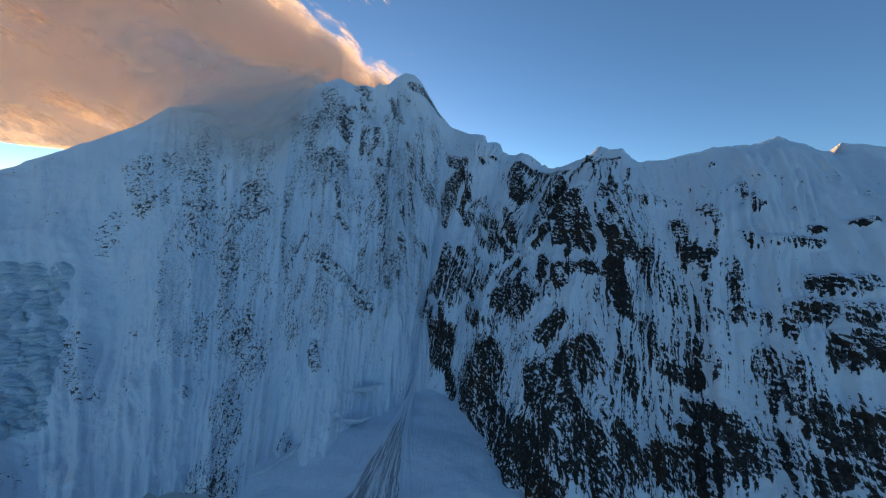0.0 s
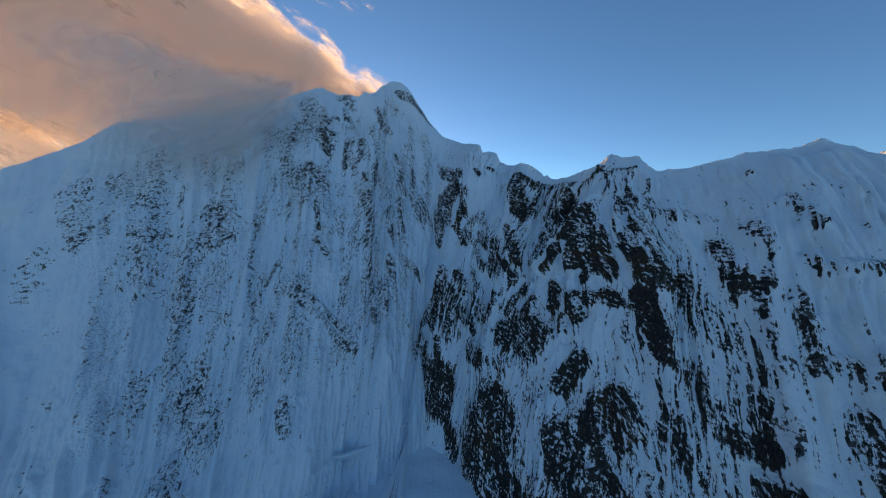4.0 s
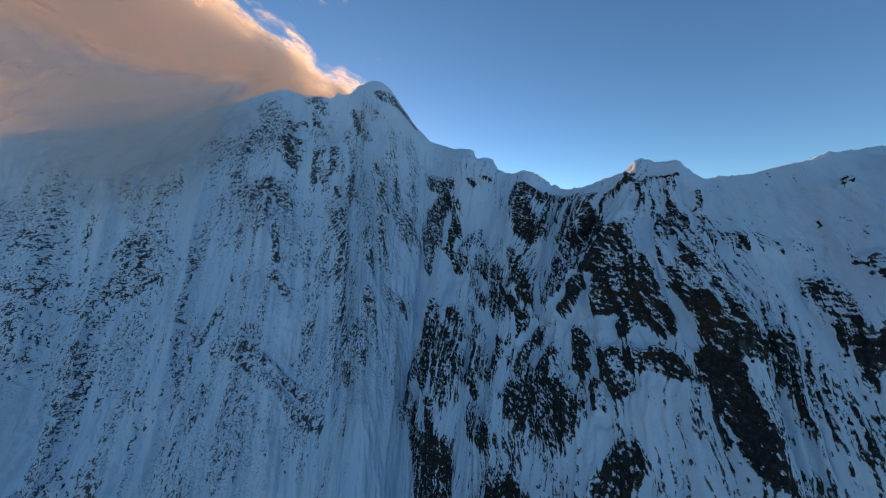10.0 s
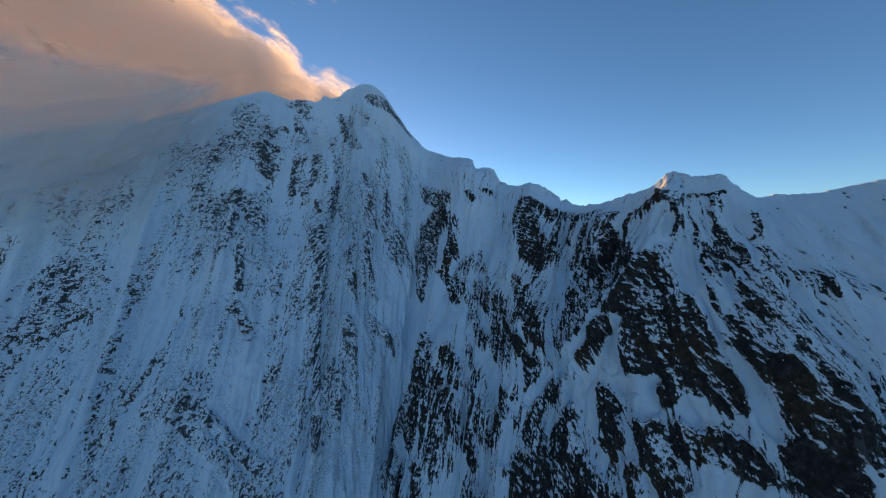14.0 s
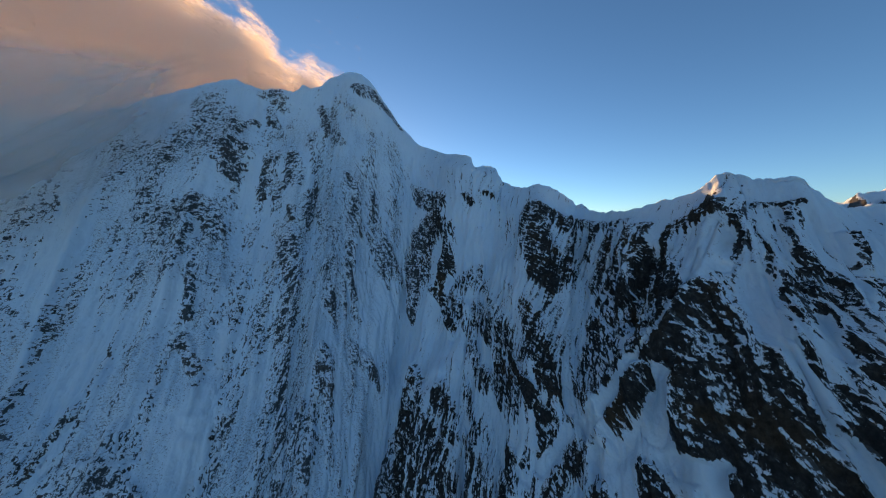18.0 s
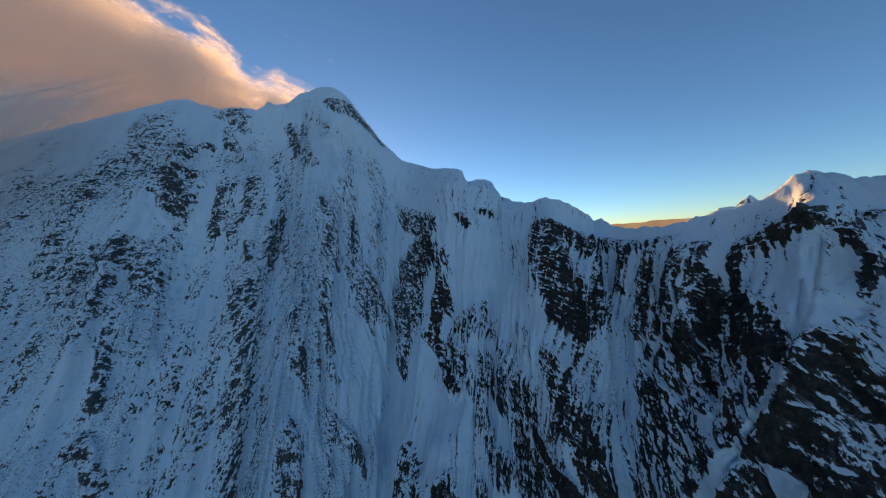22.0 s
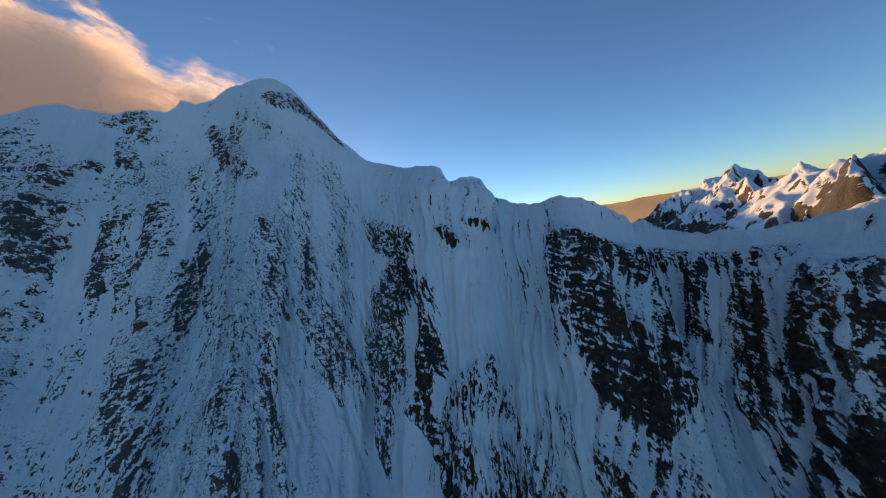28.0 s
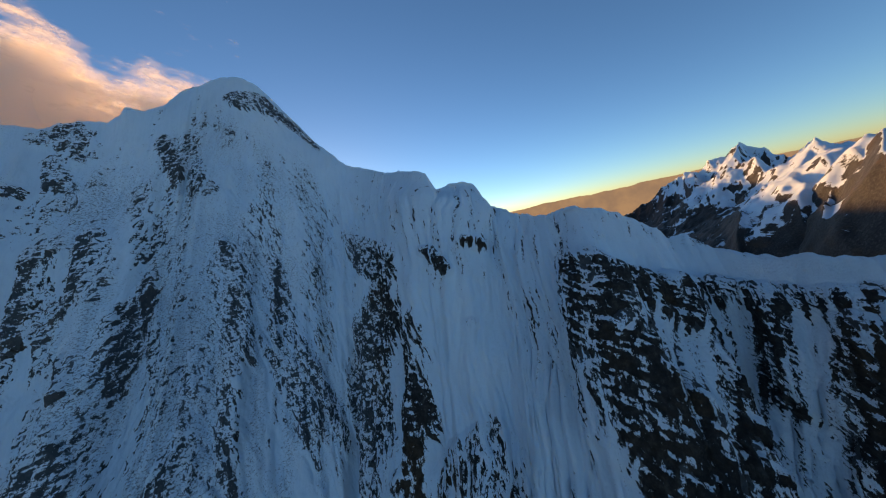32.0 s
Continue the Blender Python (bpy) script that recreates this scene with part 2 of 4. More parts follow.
# rise over the straight line from crest to foot at half height, and the swell of the upper third
SAG = [-50, -57, -65, -72, -78, -86, -95, -103, -98, -93, -90, -95, -60, -15, 6, 4, -14, -10, -5, -12, -26, -42, -52, -54, -46, -38, -30, -22]
SWELL = [0, 0, 0, 0, 0, 0, 0, 0, 0, 0, 0, 0, 0, 0, 0, 0, 0, 0, 0, 0, 15, 35, 45, 45, 40, 30, 10, 0]

COLS, DOWN, BACK = 1420, 670, 30
LAST = len(CREST) - 1
# columns spread evenly by the length of the wall's upper third
st = np.linspace(0, LAST, 4000)
third = 0.7 * glide(CREST, st) + 0.3 * glide(FOOT, st)
run = np.r_[0, np.cumsum(np.linalg.norm(np.diff(third[:, :2], axis=0), axis=1))]
inside = (0.35 * smooth(st, 1.2, 2) + 0.65 * smooth(st, 3, 4)) * (1 - smooth(st, 23.5, 25))
near_part = smooth(run, 1900, 2050) * (1 - smooth(run, 2620, 2760))
weight = np.r_[0, np.cumsum(np.diff(run) * (0.25 + inside[1:] * (1.5 + 1.2 * near_part[1:])))]
col_s = np.interp(np.linspace(0, weight[-1], COLS), weight, st)
col_a = np.interp(col_s, st, run)
crest, foot = glide(CREST, col_s), glide(FOOT, col_s)
sag = glide(np.array(SAG, float)[:, None], col_s)[:, 0]
swell = glide(np.array(SWELL, float)[:, None], col_s)[:, 0]
row_v = np.r_[-np.linspace(1, 0, BACK, endpoint=False) ** 1.6 * 0.6, np.linspace(0, 1, DOWN) ** 1.3 * 1.12]
v = row_v[:, None]
fall = foot - crest
length = np.linalg.norm(fall, axis=1)
flat = fall.copy()
flat[:, 2] = 0
flat /= np.linalg.norm(flat, axis=1)[:, None]
front = crest[None] + v[..., None] * fall[None]
front[..., 2] += 4 * v * (1 - v) * sag + np.sin(2 * np.pi * np.clip(v, 0, 1)) * swell
behind = crest[None] - (-v[..., None]) * 900 * flat[None]
behind[..., 2] = crest[None, :, 2] - 900 * (-v) * (0.35 + 0.75 * smooth(-v, 0, 0.25))
wall = np.where((v < 0)[..., None], behind, front)
A = np.broadcast_to(col_a[None], wall.shape[:2])
B = v * length[None]
Sg = np.broadcast_to(col_s[None], wall.shape[:2])
Vg = np.broadcast_to(v, wall.shape[:2])


def normals(p):
    du, dv = np.gradient(p, axis=1), np.gradient(p, axis=0)
    n = np.cross(dv, du)
    return n / np.maximum(np.linalg.norm(n, axis=-1, keepdims=True), 1e-9)


# knobs, cornices and dips along the crest: station, metres up
KNOBS_FAR = [
    (1.62, -28), (2.03, -28), (2.15, -26), (2.23, -18), (2.46, -12), (2.66, -6), (3.06, 0), (3.38, -4), (3.68, -2),
    (3.99, 10), (4.31, -1), (5.82, 1), (6.04, 6), (6.27, -1), (6.59, -9), (7.04, 1), (7.35, -8), (7.52, -2),
    (7.61, 10), (7.86, -3), (8.15, 1), (8.32, 7), (8.55, 4), (8.8, 2), (9.06, 2), (9.28, 9), (9.48, 16),
    (9.67, 20), (9.94, 9), (10.34, -3), (10.71, 2), (11.05, 1), (11.56, 11), (11.96, 10),
]
KNOBS_NEAR = [
    (12.74, 1), (13.02, 1), (13.09, -14), (13.18, -19), (13.7, -5), (13.98, -4), (14.28, -12), (14.95, 0), (15.6, -3),
    (15.99, 2), (16.25, 4), (16.51, 3), (16.79, 1), (16.87, -5), (17.07, 3), (17.27, -3), (17.49, -4), (17.74, -2),
    (18.06, 1), (18.38, -3), (18.47, -4), (18.67, -11), (18.77, -7), (18.86, -4), (18.91, 2), (19.02, 3), (19.12, -2),
    (19.28, -4), (19.4, -7), (19.89, 1), (20.1, 4), (20.21, 1), (20.54, 0), (20.88, -2), (21.05, 4), (21.27, 3),
    (21.52, 2), (22.91, 3), (23.38, -5), (23.76, -8), (23.92, 2), (24.09, -4), (24.23, -9), (24.42, -20), (24.94, -28),
]
knob = np.interp(col_s, *zip(*(KNOBS_FAR + KNOBS_NEAR)))
knob[(col_s < 1.5) | (col_s > 24.6)] *= 0
knob += 2.2 * rugged(col_a / 16, 0 * col_a + 0.5, 271, 4, 0.7) * smooth(col_s, 3, 5)
fade = np.where(v < 0, np.exp(-(v * 900 / 40) ** 2), np.exp(-(v * 900 / 45) ** 2))
# round the crest
for _ in range(6):
    k = slice(BACK - 8, BACK + 10)
    seg = wall[BACK - 9:BACK + 11]
    wall[k] = 0.25 * seg[:-2] + 0.5 * seg[1:-1] + 0.25 * seg[2:]

wall[..., 2] += knob[None] * fade
N = normals(wall)
if N[BACK:, :, 1].mean() > 0:
    N = -N
on_face = smooth(Vg, 0.0, 0.06)
ribs = ridged(A / 70, B / 420, 11, 3) * 19 + fractal(A / 150, B / 260, 21, 3) * 18
flutes = ridged(A / 17 + 0.4 * fractal(A / 60, B / 80, 5, 2), B / 230, 31, 2) + 0.38 * ridged(A / 8 + 0.5 * fractal(A / 25, B / 50, 7, 2), B / 110, 35, 2)
# fine ribs and runnels down the fall line; small ones branch away from the larger
off_arete = A - 2551 + 0.5 * np.minimum(B, 320)
lean_by = np.interp(off_arete, (-240, -160, -80, 230, 450), (0, 0.18, 0.42, -0.25, 0))
leaning = A + lean_by * 170 * np.tanh(B / 170)
west = 1 - smooth(Sg, 11, 13)
bent = leaning + 9 * perlin(A / 60, B / 90, 201) + 3 * perlin(A / 17, B / 24, 202)
long_b = B * (0.32 + 0.68 * west)
rib_a = np.abs(perlin(bent / 25, long_b / 120, 203))
rib_b = np.abs(perlin(bent / 12 + 0.2, (long_b - 9 * rib_a) / 46, 205))
rib_c = np.abs(perlin(bent / 6.5 + 0.7, (long_b - 7 * rib_b - 6 * rib_a) / 17, 207))
rib_d = np.abs(perlin(bent / 3.6, (long_b - 4 * rib_c - 4 * rib_b) / 8, 209))
chisel = 6.0 * (0.35 - rib_a) * 1.6 + 3.2 * (0.35 - rib_b) * 1.6 + 1.7 * (0.35 - rib_c) * 1.6 + 0.8 * (0.35 - rib_d)
# buttresses, aretes and gullies: from a, b to a, b, reach, height
ARETES = [
    (2545, 20, 2531, 84, 23, 24), (2531, 84, 2499, 171, 21, 24), (2499, 171, 2456, 220, 20, 24), (2456, 220, 2391, 317, 21, 24),
    (2464, 35, 2447, 131, 13, 9), (2476, 234, 2459, 287, 16, 10), (2462, 30, 2439, 136, 16, 14), (2463, 24, 2439, 99, 12, 14),
    (2113, 461, 2124, 592, 39, 16), (2124, 592, 2146, 708, 34, 16), (2100, 156, 2059, 346, 16, 10), (1934, 298, 1932, 467, 20, -16),
    (1932, 467, 1922, 582, 17, -16), (2477, 90, 2447, 187, 11, -16), (2382, 117, 2351, 278, 12, -10), (1442, 381, 1499, 674, 16, 8),
]
ARETES_MORE = [
    (1609, 428, 1697, 1016, 19, 10), (1369, 597, 1332, 658, 16, 9), (1750, 608, 1841, 747, 31, -9), (1468, 179, 1459, 344, 23, 12),
    (1459, 344, 1482, 499, 19, 12), (1507, 243, 1519, 466, 22, -9), (1595, 213, 1612, 477, 19, 9), (2264, 80, 2268, 176, 11, 8),
    (1779, 1401, 1719, 1141, 34, -8), (1182, 701, 1191, 1038, 41, 12), (2606, 349, 2614, 511, 18, -6), (803, 239, 841, 289, 56, 22),
]
form = np.zeros_like(A)
for a0, b0, a1, b1, reach, rise in ARETES + ARETES_MORE:
    c0, c1 = np.searchsorted(col_a, (min(a0, a1) - 2 * reach, max(a0, a1) + 2 * reach))
    at, bt = A[:, c0:c1], B[:, c0:c1]
    da, db = a1 - a0, b1 - b0
    t = np.clip(((at - a0) * da + (bt - b0) * db) / max(da * da + db * db, 1), 0, 1)
    d = np.hypot(at - a0 - t * da, bt - b0 - t * db) / reach
    g = rise * (np.maximum(0, 1 - 0.5 * d) ** 1.6)
    keep = form[:, c0:c1]
    form[:, c0:c1] = np.where(np.abs(g) > np.abs(keep), g, keep)
crumple = (ridged(A / 24, B / 40, 13, 3) * 3.2 + fractal(A / 12, B / 18, 15, 3) * 1.6) * (0.25 + 0.75 * (1 - smooth(Sg, 11.5, 13))) * smooth(Vg, 0.02, 0.1)
bed = wall + N * ((form * on_face + crumple + ribs * on_face + (chisel * (1 - 0.68 * west) + flutes * (1.3 - 0.8 * west)) * smooth(Vg, 0.015, 0.09) * smooth(1.05 - Vg, 0, 0.2))[..., None])
bed[..., 2] += fractal(A / 22, B / 40, 61, 4) * 2.5 * (1 - on_face) * smooth(Vg, -0.08, -0.01)

# snow cover: above zero snow lies, below zero the rock is bare
# each row: from a, b to a, b (metres along the wall and down its fall line), reach, change of cover
SPUR_UPPER = [
    (2568, 80, 2628, 274, 33, -0.45), (2627, 144, 2718, 160, 13, -0.5), (2601, 266, 2623, 306, 14, -0.9), (2623, 306, 2674, 280, 14, -0.9),
    (2610, 332, 2628, 408, 14, -0.9), (2723, 220, 2735, 275, 16, -1.1), (2735, 275, 2753, 282, 15, -1.1), (2762, 189, 2770, 238, 11, -0.8),
    (2677, 306, 2703, 348, 29, -0.8), (2742, 305, 2750, 377, 22, -0.8), (2787, 315, 2793, 382, 15, -0.8), (2813, 158, 2830, 216, 11, -0.8),
    (2807, 261, 2827, 283, 9, -0.8), (2827, 283, 2896, 296, 9, -0.8), (2893, 271, 2902, 276, 6, -1.2),
]
SPUR_UPPER_MORE = [
    (2784, 66, 2787, 69, 6, -1.0),
]
SPUR_LOWER = [
    (2940, 266, 2960, 261, 6, -1.2), (2881, 355, 2911, 366, 13, -1.1), (2911, 366, 2932, 358, 13, -1.1), (2852, 388, 2896, 399, 15, -1.1),
    (2896, 399, 2940, 401, 15, -1.1), (2890, 439, 2932, 433, 24, -1.2), (2670, 409, 2705, 446, 26, -0.8), (2721, 410, 2750, 434, 29, -0.8),
    (2810, 384, 2841, 409, 13, -0.9), (2712, 459, 2742, 457, 15, -1.2), (2813, 438, 2821, 475, 19, -1.0), (2821, 475, 2846, 496, 18, -1.0),
    (2838, 459, 2844, 485, 20, -0.9), (2655, 477, 2662, 506, 18, -0.7),
]
SPUR_BASE = [
    (2730, 492, 2748, 497, 13, -1.2), (2759, 501, 2776, 519, 23, -1.1), (2776, 519, 2787, 550, 22, -1.1), (2721, 529, 2748, 519, 12, -1.1),
    (2861, 514, 2887, 527, 26, -1.3), (2887, 527, 2911, 526, 25, -1.3), (2861, 555, 2858, 566, 11, -1.2), (2887, 559, 2896, 571, 17, -1.1),
    (2818, 539, 2841, 557, 19, -1.0), (2841, 557, 2838, 574, 18, -1.0), (2699, 582, 2745, 564, 30, -1.3), (2645, 594, 2657, 617, 22, -1.0),
    (2577, 651, 2613, 655, 29, -0.9), (2613, 655, 2615, 708, 27, -0.9), (2721, 346, 2750, 573, 121, -0.25),
]
CENTRE_SLAB = [
    (1846, 414, 1908, 407, 16, -0.6),
]
CENTRE_RIBS = [
    (2550, 262, 2563, 310, 15, -1.5),
]
CENTRE_SNOW = [
    (2578, 269, 2591, 321, 8, 1.0), (2442, 288, 2347, 440, 10, 0.9), (2505, 310, 2493, 352, 8, 1.2), (2295, 445, 2296, 515, 5, 0.9),
    (1844, 543, 1860, 657, 20, 0.8), (1987, 464, 1919, 602, 16, 0.8), (2528, 335, 2538, 355, 7, 0.9), (1784, 1004, 1784, 1108, 33, 0.9),
    (1877, 704, 1869, 819, 14, 0.7), (2492, 409, 2484, 451, 8, 0.9),
]
CENTRE_BASE = [
    (2061, 511, 1984, 670, 14, -1.5), (1984, 670, 1908, 885, 13, -1.5), (2093, 540, 2139, 642, 36, -0.75), (2112, 685, 2132, 731, 16, -1.4),
    (2188, 532, 2223, 575, 13, -1.0), (2278, 438, 2266, 521, 9, -0.8), (2366, 404, 2349, 453, 34, -0.8), (2450, 341, 2450, 383, 15, -1.0),
    (2331, 518, 2424, 455, 29, -1.2), (2424, 455, 2393, 502, 28, -1.2), (2475, 410, 2482, 430, 13, -1.0), (2228, 621, 2278, 594, 20, -0.8),
    (2496, 363, 2504, 406, 14, -1.3), (2523, 369, 2569, 362, 14, -1.3),
]
BUTTRESS_FOOT = [
    (2013, 786, 2151, 759, 40, -1.1), (2346, 666, 2293, 767, 47, -1.2), (2363, 518, 2434, 445, 20, -1.0), (2518, 627, 2554, 694, 44, -1.3),
    (2401, 763, 2477, 744, 54, -0.85), (2436, 826, 2520, 793, 40, -0.9), (2516, 485, 2486, 529, 18, -0.8), (2551, 575, 2584, 523, 24, -0.9),
    (2328, 802, 2362, 839, 24, -0.9), (2116, 814, 2208, 817, 30, -1.1),
]
FACE_RIBS = [
    (1448, 415, 1471, 554, 6, -0.9), (1471, 589, 1496, 637, 8, -1.0), (1428, 388, 1448, 445, 15, -0.6), (1595, 444, 1623, 545, 7, -1.0),
    (1629, 580, 1623, 663, 7, -0.7), (1646, 718, 1657, 803, 9, -1.2), (1657, 803, 1697, 1016, 8, -1.2), (1750, 834, 1750, 873, 20, -0.7),
    (1708, 918, 1764, 1030, 19, -0.7), (1784, 635, 1807, 672, 9, -0.8), (1812, 734, 1875, 684, 11, -0.8), (1773, 445, 1781, 607, 13, -0.5),
    (1369, 613, 1346, 642, 9, -0.7), (1394, 696, 1516, 828, 7, -0.7), (1516, 828, 1589, 901, 7, -0.7),
]
FACE_FOOT = [
    (1199, 742, 1256, 919, 31, -0.6), (1179, 910, 1202, 1023, 39, -0.6), (1123, 1038, 1208, 1123, 36, -0.65), (1366, 1187, 1389, 1233, 13, -0.7),
    (1428, 1019, 1448, 1090, 12, -0.9), (1196, 327, 1225, 382, 42, -0.4), (931, 240, 902, 324, 19, -0.45), (975, 138, 990, 264, 26, -0.4),
    (1081, 425, 1134, 500, 42, -0.3), (1363, 751, 1360, 804, 9, -0.7), (1372, 685, 1471, 807, 9, -0.6), (1471, 807, 1620, 979, 9, -0.6),
    (887, 695, 841, 535, 26, -0.4), (1069, 803, 1078, 824, 10, -0.5),
]
FACE_UPPER = [
    (1386, 172, 1400, 195, 26, -0.5), (1454, 207, 1468, 235, 23, -0.6), (1414, 55, 1445, 153, 31, -0.5), (1541, 29, 1550, 59, 20, -0.6),
    (1595, 239, 1609, 316, 14, -0.6), (1558, 279, 1575, 340, 15, -0.5), (1439, 334, 1473, 384, 19, -0.7), (1391, 317, 1448, 466, 27, -0.4),
    (1764, 407, 1787, 457, 10, -0.9), (1829, 441, 1866, 449, 15, -0.7), (1779, 570, 1798, 631, 6, -0.7), (1609, 451, 1623, 496, 6, -0.9),
]
CREST_SNOW = [
    (2307, 39, 2359, 23, 11, 1.1), (2359, 23, 2402, 10, 10, 1.1), (2402, 10, 2429, 8, 9, 1.1), (2429, 8, 2454, 5, 7, 1.0),
    (2454, 5, 2469, 5, 6, 1.0),
]
SUMMIT_BAND = [
    (1756, 66, 1807, 27, 16, -1.8), (1807, 27, 1866, 11, 11, -1.8), (1530, 15, 1541, 40, 17, -1.0), (1595, 224, 1603, 280, 8, -0.7),
    (1773, 409, 1781, 461, 10, -0.7),
]
FACE_PATCHES = [
    (1510, 20, 1547, 28, 14, -1.0), (1524, 65, 1538, 110, 10, -0.7), (1465, 127, 1504, 114, 8, -0.8), (1451, 150, 1476, 137, 8, -0.7),
    (1471, 179, 1502, 193, 7, -0.7), (1445, 185, 1462, 198, 9, -1.0), (1454, 213, 1473, 220, 12, -0.9), (1459, 243, 1487, 262, 10, -0.6),
    (1550, 213, 1541, 288, 17, -0.8), (1589, 225, 1595, 287, 13, -1.0), (1586, 295, 1567, 316, 11, -0.9), (1598, 367, 1612, 419, 3, -1.0),
    (1609, 447, 1623, 486, 6, -1.2), (1623, 486, 1629, 512, 5, -1.2), (1629, 539, 1637, 565, 5, -1.0), (1637, 580, 1634, 593, 3, -0.9),
]
FACE_PATCHES_MORE = [
    (1649, 339, 1677, 445, 7, -0.7), (1677, 445, 1697, 527, 6, -0.7), (1637, 358, 1651, 443, 14, -0.55), (1699, 213, 1725, 286, 15, -0.8),
    (1637, 93, 1674, 210, 8, -0.9), (1623, 167, 1646, 289, 13, -0.5),
]
RIB_PATCHES = [
    (1759, 387, 1781, 447, 13, -1.0), (1781, 447, 1790, 492, 12, -1.0), (1770, 567, 1779, 620, 6, -1.2), (1784, 622, 1801, 639, 6, -1.2),
    (1747, 703, 1756, 747, 7, -0.9), (1773, 658, 1784, 713, 4, -1.0), (1725, 648, 1742, 746, 11, -0.6), (1821, 337, 1827, 393, 14, -0.8),
    (1812, 462, 1838, 477, 12, -0.9), (1846, 455, 1866, 488, 16, -1.0),
]
RIB_PATCHES_MORE = [
    (1889, 491, 1849, 621, 25, 0.9),
]
SLAB_DETAIL = [
    (1872, 530, 1883, 577, 21, 0.7),
]
SLAB_AND_BLOCK = [
    (1952, 148, 2051, 129, 25, -1.1), (2036, 174, 1984, 266, 32, -1.6), (1984, 266, 1965, 360, 37, -1.6), (1965, 360, 1980, 406, 28, -1.6),
    (2088, 192, 2078, 279, 16, -1.2), (2078, 279, 2072, 338, 8, -1.2), (2072, 338, 2128, 399, 13, -1.2), (2117, 111, 2133, 133, 6, -0.9),
    (2153, 106, 2165, 106, 6, -0.9), (2152, 189, 2154, 189, 5, -1.0), (2284, 66, 2285, 120, 20, -1.2), (2285, 120, 2299, 157, 20, -1.2),
    (2299, 157, 2307, 187, 18, -1.2), (2307, 64, 2334, 75, 17, -1.0), (2300, 134, 2329, 166, 17, -0.7), (2092, 330, 2161, 379, 17, -0.7),
]
SLAB_AND_BLOCK_B = [
    (2120, 301, 2248, 233, 13, -0.85), (2205, 279, 2237, 297, 23, -0.7),
]
SADDLE_ROCK = [
    (2329, 62, 2404, 28, 11, -0.82), (2404, 28, 2452, 20, 8, -0.82), (2348, 58, 2329, 162, 8, -0.82), (2391, 41, 2374, 107, 9, -0.78),
    (2427, 41, 2387, 156, 9, -0.82), (2458, 43, 2398, 182, 8, -0.78), (2472, 42, 2453, 116, 7, -0.82), (2453, 116, 2417, 190, 10, -0.82),
    (2532, 53, 2506, 55, 12, -1.31), (2500, 53, 2467, 112, 8, -0.98), (2467, 101, 2491, 155, 23, -1.07), (2486, 143, 2474, 180, 10, -1.23),
    (2474, 180, 2456, 219, 10, -1.23), (2449, 160, 2438, 197, 10, -0.98), (2398, 220, 2425, 250, 25, -1.07), (2387, 265, 2371, 313, 18, -0.98),
]
SADDLE_ROCK_B = [
    (2281, 245, 2306, 287, 15, -0.66), (2304, 299, 2316, 329, 14, -0.9), (2292, 348, 2310, 376, 7, -0.98), (2310, 376, 2316, 400, 7, -0.98),
    (2258, 336, 2295, 354, 10, -0.82), (2183, 422, 2243, 396, 19, -0.74),
]
PYRAMID = [
    (2515, 159, 2509, 181, 13, -1.75), (2503, 193, 2485, 208, 14, -1.65), (2515, 202, 2521, 218, 28, -2.05), (2530, 192, 2536, 212, 11, -1.85),
    (2525, 237, 2527, 252, 36, -2.15), (2534, 267, 2544, 285, 22, -2.05), (2504, 254, 2507, 281, 27, -1.95), (2489, 246, 2494, 291, 11, -1.75),
    (2536, 305, 2559, 305, 14, -1.85), (2515, 321, 2518, 327, 10, -1.45), (2459, 242, 2422, 314, 10, -1.35), (2475, 219, 2486, 228, 10, -1.55),
]
SPUR_BANDS = [
    (2568, 47, 2609, 31, 3, -1.1), (2549, 70, 2552, 98, 5, -0.85), (2549, 100, 2536, 119, 7, -0.75), (2566, 99, 2567, 132, 6, -0.75),
    (2599, 44, 2592, 94, 7, -0.8), (2592, 98, 2593, 118, 7, -1.1), (2585, 139, 2599, 146, 6, -1.4), (2571, 172, 2579, 173, 6, -1.1),
    (2575, 128, 2569, 163, 3, -0.8), (2626, 69, 2626, 102, 4, -0.9), (2626, 117, 2618, 153, 5, -1.0), (2607, 119, 2605, 148, 4, -0.8),
    (2595, 183, 2597, 218, 7, -0.85), (2569, 196, 2572, 223, 3, -0.8), (2583, 232, 2586, 263, 8, -0.85),
]
LOWER_RIBS = [
    (2056, 495, 2092, 509, 14, -1.2), (2076, 554, 2061, 651, 30, -1.7), (2092, 509, 2129, 547, 8, -0.8), (2131, 492, 2155, 543, 15, -0.75),
    (2140, 569, 2165, 604, 21, -0.8), (2181, 486, 2211, 476, 16, -0.7), (2212, 518, 2229, 515, 28, -0.85), (2274, 456, 2295, 461, 10, -0.9),
    (2362, 399, 2376, 397, 20, -1.1), (2399, 340, 2408, 340, 7, -1.2), (2450, 338, 2454, 344, 12, -1.3), (2331, 431, 2336, 432, 8, -0.9),
]
SNOW_LANES = [
    (2156, 224, 2191, 222, 66, 1.0), (2536, 72, 2510, 140, 3, 1.1), (2510, 140, 2485, 187, 3, 1.1), (2485, 187, 2446, 237, 3, 1.1),
    (2446, 237, 2401, 312, 4, 1.1), (2401, 312, 2369, 357, 6, 1.1), (2480, 241, 2456, 296, 10, 1.2), (2476, 158, 2468, 203, 3, 1.2),
    (2429, 113, 2390, 199, 3, 0.9), (2544, 86, 2533, 130, 6, 0.8), (2554, 139, 2549, 206, 10, 1.0), (2557, 212, 2564, 252, 6, 1.0),
    (2567, 257, 2561, 301, 6, 0.9), (2587, 171, 2588, 199, 7, 0.8), (2190, 390, 2207, 378, 16, 0.7), (2231, 424, 2255, 457, 13, 0.9),
]
